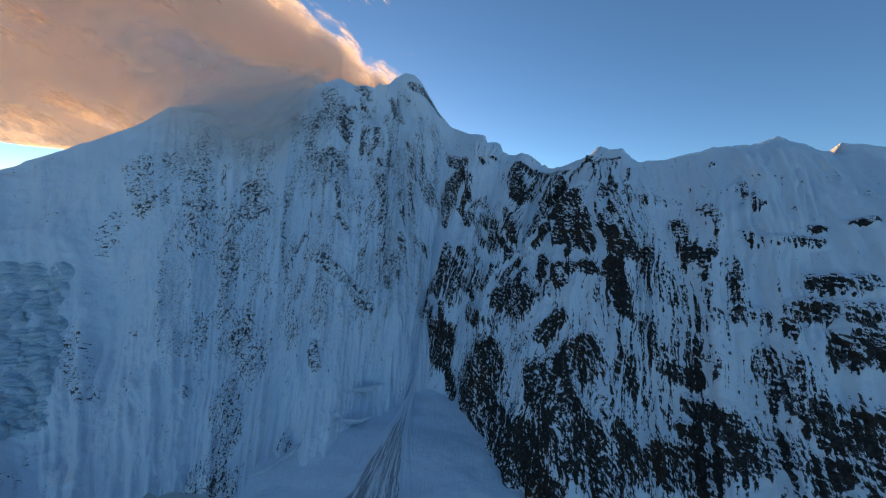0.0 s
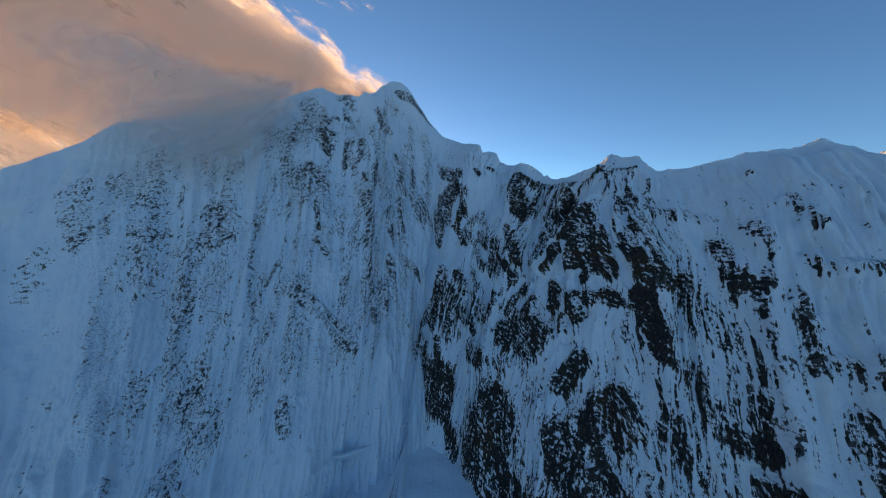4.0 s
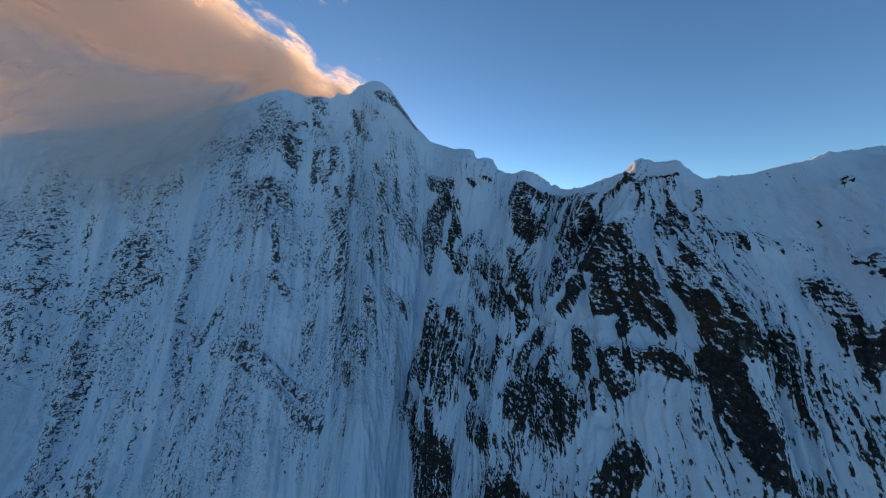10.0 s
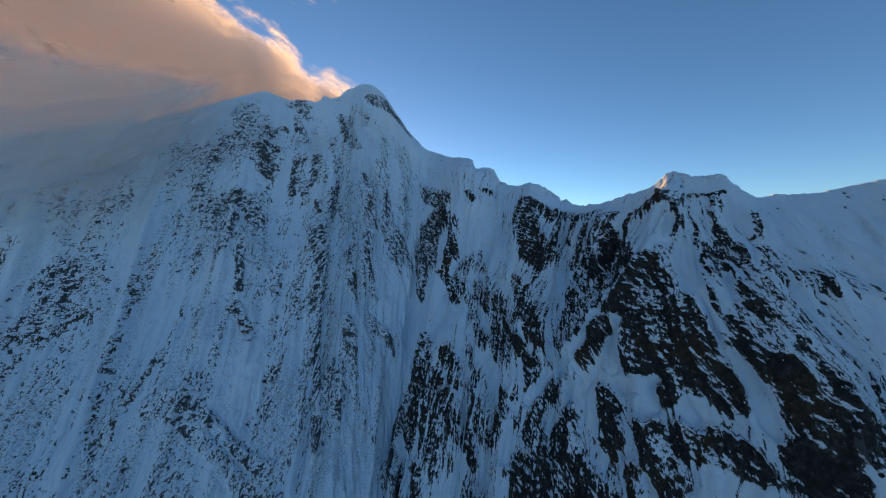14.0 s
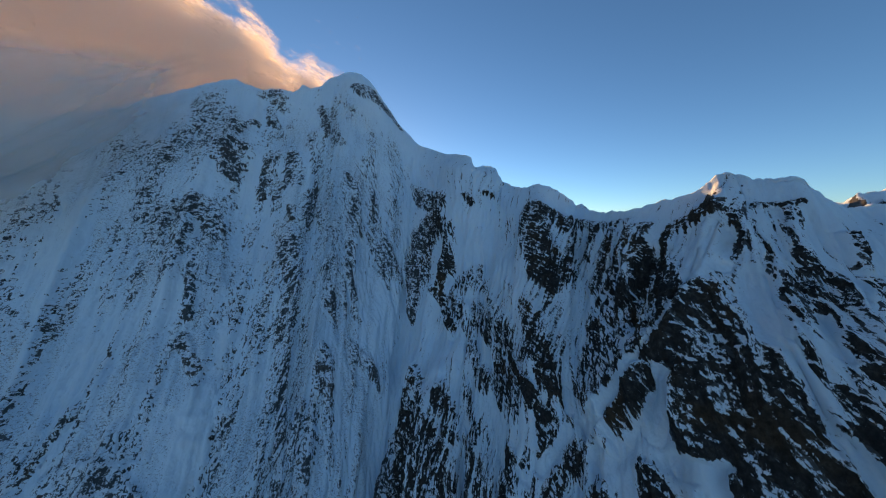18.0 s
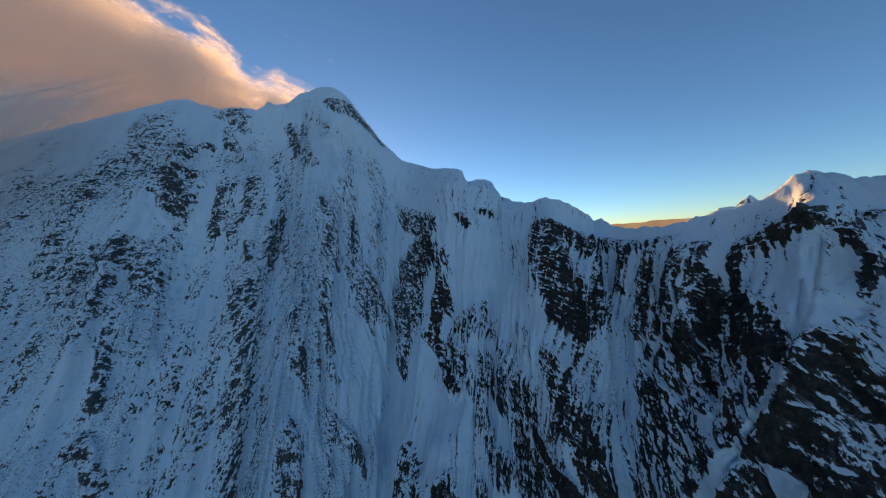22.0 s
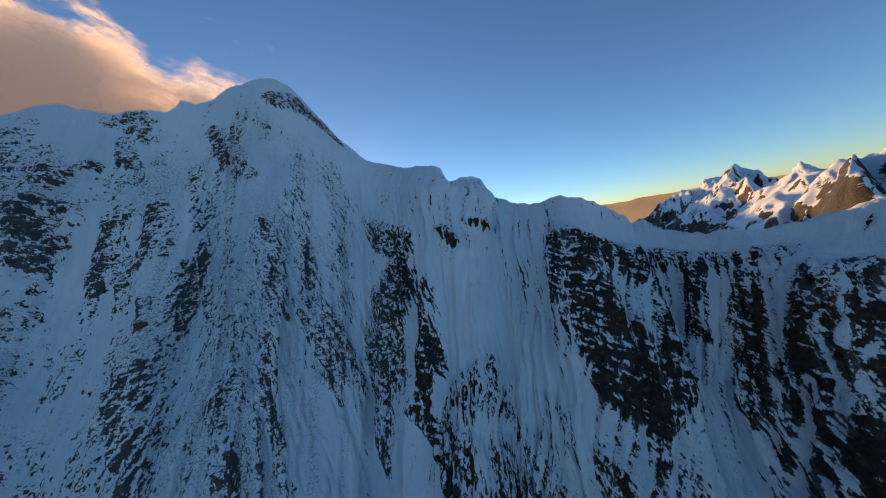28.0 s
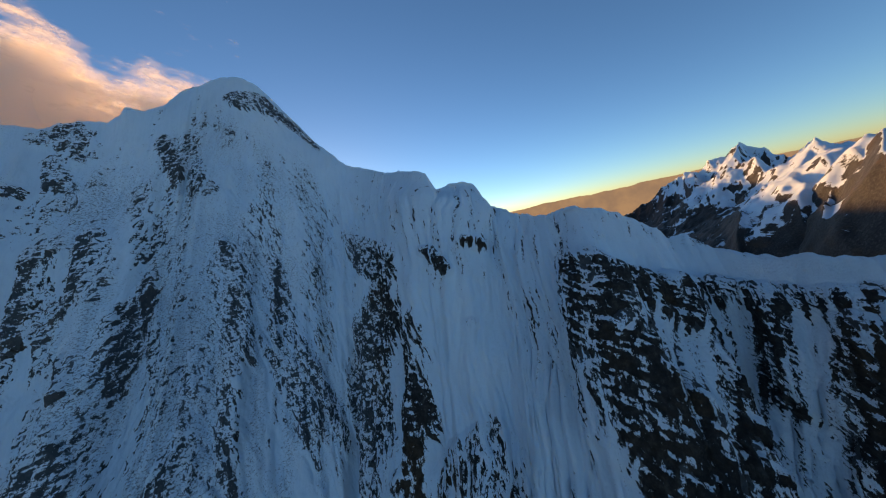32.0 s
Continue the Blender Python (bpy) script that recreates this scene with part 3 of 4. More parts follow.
SNOW_LANES_B = [
    (2340, 329, 2344, 350, 6, 1.0), (2346, 372, 2314, 428, 7, 1.0), (2093, 427, 2130, 411, 21, 0.8), (2473, 318, 2499, 317, 9, 1.3),
    (2526, 296, 2527, 300, 4, 1.2),
]
MIXED_GROUND = [
    (2145, 308, 2253, 241, 22, -0.75), (2156, 385, 2236, 313, 24, -0.65), (2235, 361, 2263, 380, 24, -0.8), (2141, 303, 2184, 277, 13, -0.85),
]
bared, laden = np.zeros_like(A), np.zeros_like(A)
for a0, b0, a1, b1, reach, change in MIXED_GROUND + SPUR_UPPER + SPUR_UPPER_MORE + SPUR_LOWER + SPUR_BASE + CENTRE_SLAB + CENTRE_RIBS + CENTRE_SNOW + CENTRE_BASE + BUTTRESS_FOOT + FACE_RIBS + FACE_FOOT + FACE_UPPER + CREST_SNOW + SUMMIT_BAND + FACE_PATCHES + FACE_PATCHES_MORE + RIB_PATCHES + RIB_PATCHES_MORE + SLAB_DETAIL + SLAB_AND_BLOCK + SLAB_AND_BLOCK_B + SADDLE_ROCK + SADDLE_ROCK_B + PYRAMID + SPUR_BANDS + LOWER_RIBS + SNOW_LANES + SNOW_LANES_B:
    c0, c1 = np.searchsorted(col_a, (min(a0, a1) - 1.6 * reach, max(a0, a1) + 1.6 * reach))
    at, bt = A[:, c0:c1], B[:, c0:c1]
    da, db = a1 - a0, b1 - b0
    t = np.clip(((at - a0) * da + (bt - b0) * db) / max(da * da + db * db, 1), 0, 1)
    d = np.hypot(at - a0 - t * da, bt - b0 - t * db) / reach
    g = change * np.exp(-np.clip(d, 0, 5) ** 4 * 0.7)
    bared[:, c0:c1] = np.minimum(bared[:, c0:c1], g)
    laden[:, c0:c1] = np.maximum(laden[:, c0:c1], g)
zone = bared + laden
# finely plastered rock over the main face
plaster = smooth(Sg, 3.2, 4.5) * (1 - smooth(Sg, 10.0, 11.5)) * smooth(Vg, 0.04, 0.12) * (1 - smooth(Vg, 0.75, 0.9))
# mixed ground under the saddle and the spur
mixed = smooth(Sg, 15.0, 16.0) * (1 - smooth(Sg, 23.5, 25.5)) * smooth(Vg, 0.05, 0.2)
under = smooth(Sg, 16.2, 17) * (1 - smooth(Sg, 20.6, 21.6)) * smooth(B, 14, 32) * (1 - smooth(B, 260, 420))
zone = 1.35 * zone - 0.12 * under - 0.56 * plaster * (0.35 + 1.35 * ridged(A / 40, B / 260, 81, 3)) - 0.3 * mixed * (1 - 0.6 * smooth(Sg, 20.5, 22))
# where rock breaks through: the ribs' crests and their steep sides, ledges and cracks
slope = np.gradient(chisel, axis=1) / np.gradient(col_a)[None]
steep_side = np.tanh(1.4 * slope)
crackle = rugged(leaning / (10 + 3 * west) + 0.25 * west * B / 13, long_b / 9 - 0.2 * west * A / 12, 211, 5, 0.8)
runnels = rugged(bent / 6, long_b / 30, 217, 4, 0.72)
strata = rugged((0.85 * A + 0.5 * B) / 22, (0.85 * B - 0.5 * A) / 6, 223, 4, 0.75)
ledged = rugged((0.95 * A + 0.3 * B) / 17, (0.95 * B - 0.3 * A) / 6, 229, 4, 0.8)
patches = rugged(A / 46, B / 60, 235, 2, 0.6)
spur = smooth(Sg, 20.3, 21.5)
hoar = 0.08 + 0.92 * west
grouped = 0.15 + 0.95 * smooth(-rugged(A / 46, B / 150, 241, 3) - 0.6 * zone, -0.05, 0.5)
zone = np.where(zone < 0, zone * (1 + (0.2 * smooth(A, 1880, 1960) + 0.3 * smooth(A, 2470, 2500)) * (1 - smooth(A, 2600, 2680)) * smooth(B, 170, 290)), zone)
zone = zone + 0.3 * smooth(A, 2320, 2350) * (1 - smooth(A, 2450, 2485)) * smooth(B, 110, 150) * (1 - smooth(B, 300, 360))
solid = 1 - 0.5 * smooth(-zone, 1.1, 1.9)
# thin lines of snow in the runnels, thin lines of rock along the ribs
run_b = np.abs(perlin(bent / 13 + 3.1, (long_b - 9 * rib_a) / 75, 251))
run_c = np.abs(perlin(bent / 6.5 + 1.7, (long_b - 8 * rib_b) / 34, 253))
run_d = np.abs(perlin(bent / 4 + 0.4, (long_b + 5 * rib_b) / 15, 255))
snow_line = np.maximum(1.2 * np.clip(1 - run_b / 0.17, 0, 1), np.maximum(np.clip(1 - run_c / 0.18, 0, 1), 0.5 * np.clip(1 - run_d / 0.2, 0, 1)))
rock_line = np.maximum(np.clip(1 - rib_b / 0.16, 0, 1), 0.8 * np.clip(1 - rib_c / 0.16, 0, 1))
keen = 0.55 + 0.45 * smooth(patches, -0.6, 0.5)
east_breaks = 0.36 * crackle + 0.55 * runnels + 1.0 * snow_line * keen - 0.75 * rock_line - 0.3 * steep_side + 0.3 * strata * spur - 0.16
west_breaks = grouped * (0.75 * crackle + 0.6 * ledged) + 0.7 * snow_line * keen - 0.6 * rock_line * smooth(-zone, 0.05, 0.5) + 0.08 - 0.27 * grouped
east_breaks = east_breaks + 0.34 * smooth(off_arete, 20, 80) * (1 - smooth(B, 420, 560)) + 0.18 * smooth(Sg, 20.5, 22)
breaks = east_breaks * (1 - west) + west_breaks * west
cover = 0.93 + 0.25 * patches + breaks * solid + np.clip(zone, -1.62, 1.5)
crag = rugged(A / 12, B / 15, 51, 5, 0.7) * 1.7 + strata * 1.3 * (0.25 + 0.75 * np.maximum(smooth(Sg, 14.8, 15.4) * (1 - smooth(Sg, 16.8, 17.4)), smooth(Sg, 20.3, 21.5))) + fractal(A / 4, B / 5, 57, 2) * 0.9
bed = bed - N * (np.clip(zone, -1.2, 0.35) * 7.0 * on_face)[..., None]
Nb = normals(bed)
Nb = Nb if Nb[BACK:, :, 1].mean() < 0 else -Nb
bare = 1 - smooth(cover, -0.1, 0.5)
stone = bed + Nb * ((crag * (0.35 + 0.65 * bare))[..., None])
lie = np.where(cover < 0, np.maximum(cover, -0.8) * 4.0, np.minimum(cover, 0.5) * 2.2)
rough = np.maximum(0.45 * smooth(0.8 - cover, 0, 0.7), 0.6 * plaster * smooth(fractal(A / 60, B / 110, 83, 3), -0.35, 0.3))
ledges = ridged(A / 7, B / 11, 59, 3) * 1.6
snow = bed + Nb * (((crag * 0.6 + ledges) * rough + lie)[..., None])

cells = lattice(*wall.shape[:2])
mountain = tagged(new("mountain"), "high snow-covered mountain wall with dark rock buttresses and corniced ridge", "mountain")
face = new("snow_face", sheet("snow_face", snow.reshape(-1, 3), cells.reshape(-1, 4), SNOW))
give(face.data, "cover", "FLOAT", cover)
frost = np.clip(plaster * (0.1 + 0.9 * ridged(A / 38, B / 300, 85, 2) + 0.9 * fractal(A / 80, B / 90, 87, 3)) + 0.4 * (1 - smooth(cover, 0.2, 0.8)), 0, 1)
give(face.data, "frost", "FLOAT", frost)
give(face.data, "fall", "FLOAT_VECTOR", np.stack([leaning, B, 0 * A], -1))
face.parent = mountain
tagged(face, "steep fluted snow face")

# bare rock, in outcrops that can be told apart
open_cell = cover < 0.06
show = open_cell[:-1, :-1] | open_cell[1:, :-1] | open_cell[:-1, 1:] | open_cell[1:, 1:]
show[:BACK - 2] = False
STEP = 4
high, wide = (show.shape[0] // STEP + 1), (show.shape[1] // STEP + 1)
rr, cc = np.nonzero(show)
coarse = np.zeros((high, wide), bool)
coarse[rr // STEP, cc // STEP] = True
mark = np.zeros((high, wide), int)
count = 0
for r0, c0 in zip(*np.nonzero(coarse)):
    if mark[r0, c0]:
        continue
    count += 1
    mark[r0, c0] = count
    todo, left = [(r0, c0)], 420
    while todo and left > 0:
        r, c = todo.pop(0)
        for dr, dc in ((0, 1), (1, 0), (0, -1), (-1, 0)):
            q, w = r + dr, c + dc
            if 0 <= q < high and 0 <= w < wide and coarse[q, w] and not mark[q, w]:
                mark[q, w] = count
                left -= 1
                todo.append((q, w))
owner = mark[rr // STEP, cc // STEP]
sizes = np.bincount(owner, minlength=count + 1)
named = [k for k in np.argsort(-sizes) if sizes[k] > 30][:300]
shown = cells[rr, cc]
points = stone.reshape(-1, 3)
lines = np.stack([leaning, B, 0 * A], -1).reshape(-1, 3)


def outcrop(name, quads):
    used, back_to = np.unique(quads, return_inverse=True)
    ob = new(name, sheet(name, points[used], back_to.reshape(-1, 4), ROCK))
    give(ob.data, "cover", "FLOAT", cover.reshape(-1)[used])
    give(ob.data, "fall", "FLOAT_VECTOR", lines[used])
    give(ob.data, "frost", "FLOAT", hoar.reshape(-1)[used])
    ob.parent = mountain
    return ob


for k in named:
    outcrop("rock_outcrop", shown[owner == k])
rest = ~np.isin(owner, named)
tagged(outcrop("small_rocks", shown[rest]), "scattered small dark rocks showing through snow", kind="stuff")

# ---- the glacier basin and the land beyond, one sheet to the horizon ----
gx = np.sinh(np.linspace(-5.0, 5.0, 260)) / np.sinh(5.0) * 4800
gy = 450 + np.sinh(np.linspace(-5.0, 5.0, 260)) / np.sinh(5.0) * 4800
GX, GY = np.meshgrid(gx, gy)


def land(x, y):
    """Height of the glacier basin and the valleys beyond."""
    near = np.exp(-((x / 700) ** 2 + ((y - 450) / 600) ** 2))
    left_bowl = 60 * np.exp(-((x + 640) / 220) ** 2 - ((y - 380) / 220) ** 2)
    return left_bowl + (48 + 0.11 * (y - 450)) * near - 260 * smooth(np.hypot(x, y - 450), 900, 2500) + fractal(x / 140, y / 90, 71, 4) * 9


GZ = land(GX, GY)
ground = new("ground", sheet("ground", np.stack([GX, GY, GZ], -1).reshape(-1, 3), lattice(260, 260).reshape(-1, 4), SNOW))
give(ground.data, "cover", "FLOAT", np.ones(GX.shape))
give(ground.data, "fall", "FLOAT_VECTOR", np.stack([GX, GY, 0 * GX], -1))
tagged(ground, "snow-covered glacier basin below the face", "glacier", kind="structure")

# ---- the far massif beyond the saddle ----
def tent(X, Y, line, steep):
    """Height of a ridge whose sides fall away from a crest line."""
    best = np.full(X.shape, -1e9)
    for (x0, y0, z0), (x1, y1, z1) in zip(line, line[1:]):
        dx, dy = x1 - x0, y1 - y0
        t = np.clip(((X - x0) * dx + (Y - y0) * dy) / (dx * dx + dy * dy), 0, 1)
        d = np.hypot(X - x0 - t * dx, Y - y0 - t * dy)
        best = np.maximum(best, z0 + t * (z1 - z0) - steep * d)
    return best


FAR_BACK = [(2849, 4245, 278), (2963, 4001, 418), (3108, 3707, 618), (3219, 3419, 767), (3351, 3065, 903), (3321, 2905, 808), (3312, 2708, 715), (3266, 2559, 824), (3211, 2423, 727), (3143, 2306, 646)]
FAR_FRONT = [(2114, 3586, 124), (2298, 3204, 349), (2388, 2857, 535), (2367, 2601, 643), (2342, 2326, 743), (2260, 2116, 675), (2161, 1922, 745), (2038, 1761, 728)]
FAR_SPUR = [(1694, 1582, 726), (1854, 1826, 628), (1999, 2078, 561), (2058, 2425, 334)]
FAR_DARK = [(1777, 1094, 882), (1585, 1375, 798), (1560, 1431, 748), (1545, 1464, 720), (1531, 1492, 681), (1518, 1515, 595), (1509, 1530, 482)]


def far_mountain(name, label, lines, steep, x0, x1, y0, y1, count, bare_bias, seed):
    X, Y = np.meshgrid(np.linspace(x0, x1, count), np.linspace(y0, y1, count))
    wx, wy = fractal(X / 260, Y / 260, seed, 3) * 28, fractal(X / 260, Y / 260, seed + 9, 3) * 28
    Z = np.max([tent(X + wx, Y + wy, l, steep) for l in lines], axis=0)
    for l in lines:
        for k, (x, y, z) in enumerate(l[1:-1]):
            turn = 60 * ((k * 2 + seed) % 3 - 1)
            spur = [(x, y, z), (x - 180 + turn, y - 160 - turn, z - 70), (x - 430, y - 350, z - 250)]
            Z = np.maximum(Z, tent(X + wx * 0.6, Y + wy * 0.6, spur, steep * 1.3))
    over, along = 0.64 * X - 0.77 * Y + 2 * wx, 0.77 * X + 0.64 * Y
    Z = Z + ridged(over / 170, along / 520, seed + 3, 4) * 55 + ridged(X / 70, Y / 70, seed + 4, 3) * 13 + fractal(X / 20, Y / 20, seed + 5, 2) * 2 - 16
    Z = np.maximum(Z, -300)
    p = np.stack([X, Y, Z], -1)
    n = normals(p)
    up = np.abs(n[..., 2])
    cover = smooth(up, 0.45, 0.75) * 1.8 - 0.9 + rugged(X / 120, Y / 120, seed + 7, 6, 0.75) * 1.1 + smooth(Z, 420, 640) * 2.0 - 1.1 - bare_bias
    ob = new(name, sheet(name, p.reshape(-1, 3), lattice(count, count).reshape(-1, 4), SNOW))
    give(ob.data, "cover", "FLOAT", cover)
    give(ob.data, "fall", "FLOAT_VECTOR", np.stack([X, Z, 0 * X], -1))
    return tagged(ob, label, "mountain", group="far mountains")


far_mountain("far_mountain", "distant snow peak with rocky ribs in low golden sun", [FAR_BACK], 1.0, 1500, 4300, 1500, 4500, 290, 0.25, 3)
far_mountain("far_mountain", "nearer snow ridge with sunlit flanks and dark rock", [FAR_FRONT, FAR_SPUR], 0.75, 1000, 3300, 1200, 3800, 300, 0.3, 14)
far_mountain("far_mountain", "dark rocky shoulder with scattered snow", [FAR_DARK], 1.5, 1000, 3300, 600, 2600, 260, 0.4, 25)


def haze_glow_material():
    m, nt, bsdf, out = material("glowing_haze")
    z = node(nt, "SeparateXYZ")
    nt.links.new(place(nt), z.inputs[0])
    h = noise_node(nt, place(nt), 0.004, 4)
    # sunset haze painted as an emission colour; the ranges themselves are no lamp
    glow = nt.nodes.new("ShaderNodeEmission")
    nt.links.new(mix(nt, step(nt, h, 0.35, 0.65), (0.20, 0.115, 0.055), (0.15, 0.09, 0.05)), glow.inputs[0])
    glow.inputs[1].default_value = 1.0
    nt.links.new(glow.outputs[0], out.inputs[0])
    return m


# a thin band of hazy ranges along the horizon, self-lit to stand in for haze
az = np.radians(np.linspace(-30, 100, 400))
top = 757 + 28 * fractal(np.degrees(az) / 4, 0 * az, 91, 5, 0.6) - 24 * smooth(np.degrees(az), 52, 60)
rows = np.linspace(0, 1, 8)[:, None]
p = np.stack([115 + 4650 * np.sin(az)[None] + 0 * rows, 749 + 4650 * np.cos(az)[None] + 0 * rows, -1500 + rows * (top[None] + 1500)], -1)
band = new("backdrop", sheet("backdrop", p.reshape(-1, 3), lattice(8, 400).reshape(-1, 4), haze_glow_material()))
tagged(band, "orange-grey band of ranges along the horizon, its haze painted as glow", "distance", kind="structure")

# ---- the cloud that streams from the summit ----
scene.cycles.transparent_max_bounces = 24


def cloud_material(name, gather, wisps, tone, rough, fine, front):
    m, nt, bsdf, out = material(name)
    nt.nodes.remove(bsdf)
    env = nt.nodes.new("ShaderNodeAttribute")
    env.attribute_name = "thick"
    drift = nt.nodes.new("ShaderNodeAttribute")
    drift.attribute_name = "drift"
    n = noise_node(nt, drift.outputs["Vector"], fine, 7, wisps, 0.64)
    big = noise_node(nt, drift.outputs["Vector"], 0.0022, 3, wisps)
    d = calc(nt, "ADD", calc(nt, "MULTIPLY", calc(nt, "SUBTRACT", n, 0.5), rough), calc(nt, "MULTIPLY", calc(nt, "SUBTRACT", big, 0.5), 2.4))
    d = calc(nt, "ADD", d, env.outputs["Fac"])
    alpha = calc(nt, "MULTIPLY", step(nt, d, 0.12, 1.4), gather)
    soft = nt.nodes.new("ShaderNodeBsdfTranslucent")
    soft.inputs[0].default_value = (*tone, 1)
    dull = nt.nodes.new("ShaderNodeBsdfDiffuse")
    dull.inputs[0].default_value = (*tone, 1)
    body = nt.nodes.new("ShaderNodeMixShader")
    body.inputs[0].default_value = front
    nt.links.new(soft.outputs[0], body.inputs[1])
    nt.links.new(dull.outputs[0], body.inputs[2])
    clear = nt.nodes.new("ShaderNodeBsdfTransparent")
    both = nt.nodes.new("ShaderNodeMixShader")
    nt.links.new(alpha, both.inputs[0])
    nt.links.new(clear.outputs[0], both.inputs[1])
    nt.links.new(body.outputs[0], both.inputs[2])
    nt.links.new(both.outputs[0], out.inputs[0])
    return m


TOP = Vector((-217, 1428, 1176))
YAW = radians(-22)
ahead, aside = np.array([math.sin(YAW), math.cos(YAW), 0]), np.array([-math.cos(YAW), math.sin(YAW), 0])


def cloud_sheet(parent, depth, lean, u0, u1, z0, z1, thick, mat, k):
    """One layer of the cloud: a gently waving see-through sheet, turned to face the camera's path, at a depth behind
    the summit, u metres to its windward side.
    """
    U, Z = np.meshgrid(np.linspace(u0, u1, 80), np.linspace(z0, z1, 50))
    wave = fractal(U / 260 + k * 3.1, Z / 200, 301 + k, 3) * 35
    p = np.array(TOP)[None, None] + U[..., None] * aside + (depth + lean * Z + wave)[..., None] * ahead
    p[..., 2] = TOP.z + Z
    ob = new("cloud_sheet", sheet("cloud_sheet", p.reshape(-1, 3), lattice(50, 80).reshape(-1, 4), mat))
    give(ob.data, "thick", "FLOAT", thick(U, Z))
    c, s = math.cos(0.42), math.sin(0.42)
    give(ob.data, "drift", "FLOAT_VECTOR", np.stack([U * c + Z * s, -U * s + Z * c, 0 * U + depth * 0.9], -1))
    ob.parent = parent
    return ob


cloud = tagged(new("cloud"), "long cloud plume blowing off the summit, lit orange and tinted warm", "cloud")
# the warm tone paints some of the sun's orange into the cloud's colour
PLUME = cloud_material("warm_tinted_cloud", 0.82, (0.5, 1.1, 1.0), (0.88, 0.82, 0.76), 6.2, 0.0105, 0.4)
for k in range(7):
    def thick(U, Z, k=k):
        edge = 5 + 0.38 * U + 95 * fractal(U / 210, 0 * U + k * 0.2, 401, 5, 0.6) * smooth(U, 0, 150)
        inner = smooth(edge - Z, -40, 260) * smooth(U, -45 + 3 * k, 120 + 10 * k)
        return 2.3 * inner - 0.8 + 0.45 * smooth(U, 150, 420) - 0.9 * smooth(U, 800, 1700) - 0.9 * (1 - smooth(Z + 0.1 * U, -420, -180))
    cloud_sheet(cloud, 8 + 30 * k, 0.0, -40, 2300, -520, 1000, thick, PLUME, k)

def fog_layer(parent, off, mat, k):
    """One layer of mist: it follows the smooth face a little way out and rises over the crest."""
    c0, c1 = np.searchsorted(col_a, (380, 1640))
    pick = np.linspace(c0, c1 - 1, 70).astype(int)
    b = np.linspace(-330, 620, 60)
    at, bt = np.meshgrid(col_a[pick], b)
    line, out = crest[pick], flat[pick]
    v_at = np.clip(bt, 0, None) / length[pick][None]
    p = line[None] + v_at[..., None] * fall[pick][None]
    p[..., 2] += 4 * v_at * (1 - v_at) * sag[pick][None] + np.clip(-bt, 0, None) * 0.92
    wave = 14 * fractal(at / 170 + k, bt / 150, 601 + k, 3)
    p = p + out[None] * (off + wave + 0.12 * np.clip(bt, 0, None))[..., None] + 0.55 * (off + wave)[..., None] * np.array((0, 0, 1.0)) * smooth(bt, -40, 120)[..., None]
    edge = 1480 - 0.30 * np.clip(bt, 0, None) + 1.7 * np.clip(bt, None, 0) + 45 * fractal(bt / 90, at / 200 + k, 611, 4)
    low = 300 + 60 * fractal(at / 120, 0 * at + k, 613, 4) - 0.22 * np.clip(1150 - at, 0, None)
    dense = (1 - smooth(at, edge - 190, edge + 30)) * (1 - smooth(bt, low - 260, low + 70)) * smooth(at, 760, 1180)
    ob = new("cloud_sheet", sheet("cloud_sheet", p.reshape(-1, 3), lattice(60, 70).reshape(-1, 4), mat))
    give(ob.data, "thick", "FLOAT", 1.75 * dense - 0.35)
    give(ob.data, "drift", "FLOAT_VECTOR", np.stack([at - 0.5 * bt, bt + 0.4 * at, 0 * at + 60 * k], -1))
    ob.parent = parent


fog = tagged(new("fog_bank"), "soft grey fog clinging to the shaded face", "cloud")
# warm tint stands in for orange light that the bright cloud would scatter here
MIST = cloud_material("warm_tinted_mist", 0.40, (0.7, 1.0, 1.0), (0.90, 0.80, 0.74), 1.5, 0.007, 0.5)
for k in range(4):
    fog_layer(fog, 34 + 22 * k, MIST, k)

# ---- features on the wall and in the basin ----
def ice_material():
    m, nt, bsdf, _ = material("blue_glacier_ice")
    pos = place(nt)
    layers = noise_node(nt, pos, 0.06, 7, (0.6, 0.6, 3.0), 0.65)
    dirt = noise_node(nt, pos, 0.4, 6, (1, 1, 1.6), 0.65)
    ice = ramp(nt, layers, [(0.3, (0.38, 0.56, 0.68)), (0.5, (0.52, 0.67, 0.77)), (0.68, (0.68, 0.77, 0.84))])
    nt.links.new(mix(nt, calc(nt, "MULTIPLY", step(nt, dirt, 0.52, 0.66), 0.5), ice, (0.22, 0.30, 0.37)), bsdf.inputs["Base Color"])
    bsdf.inputs["Roughness"].default_value = 0.45
    bump(nt, bsdf, calc(nt, "ADD", layers, dirt), 0.8, 4.0)
    return m


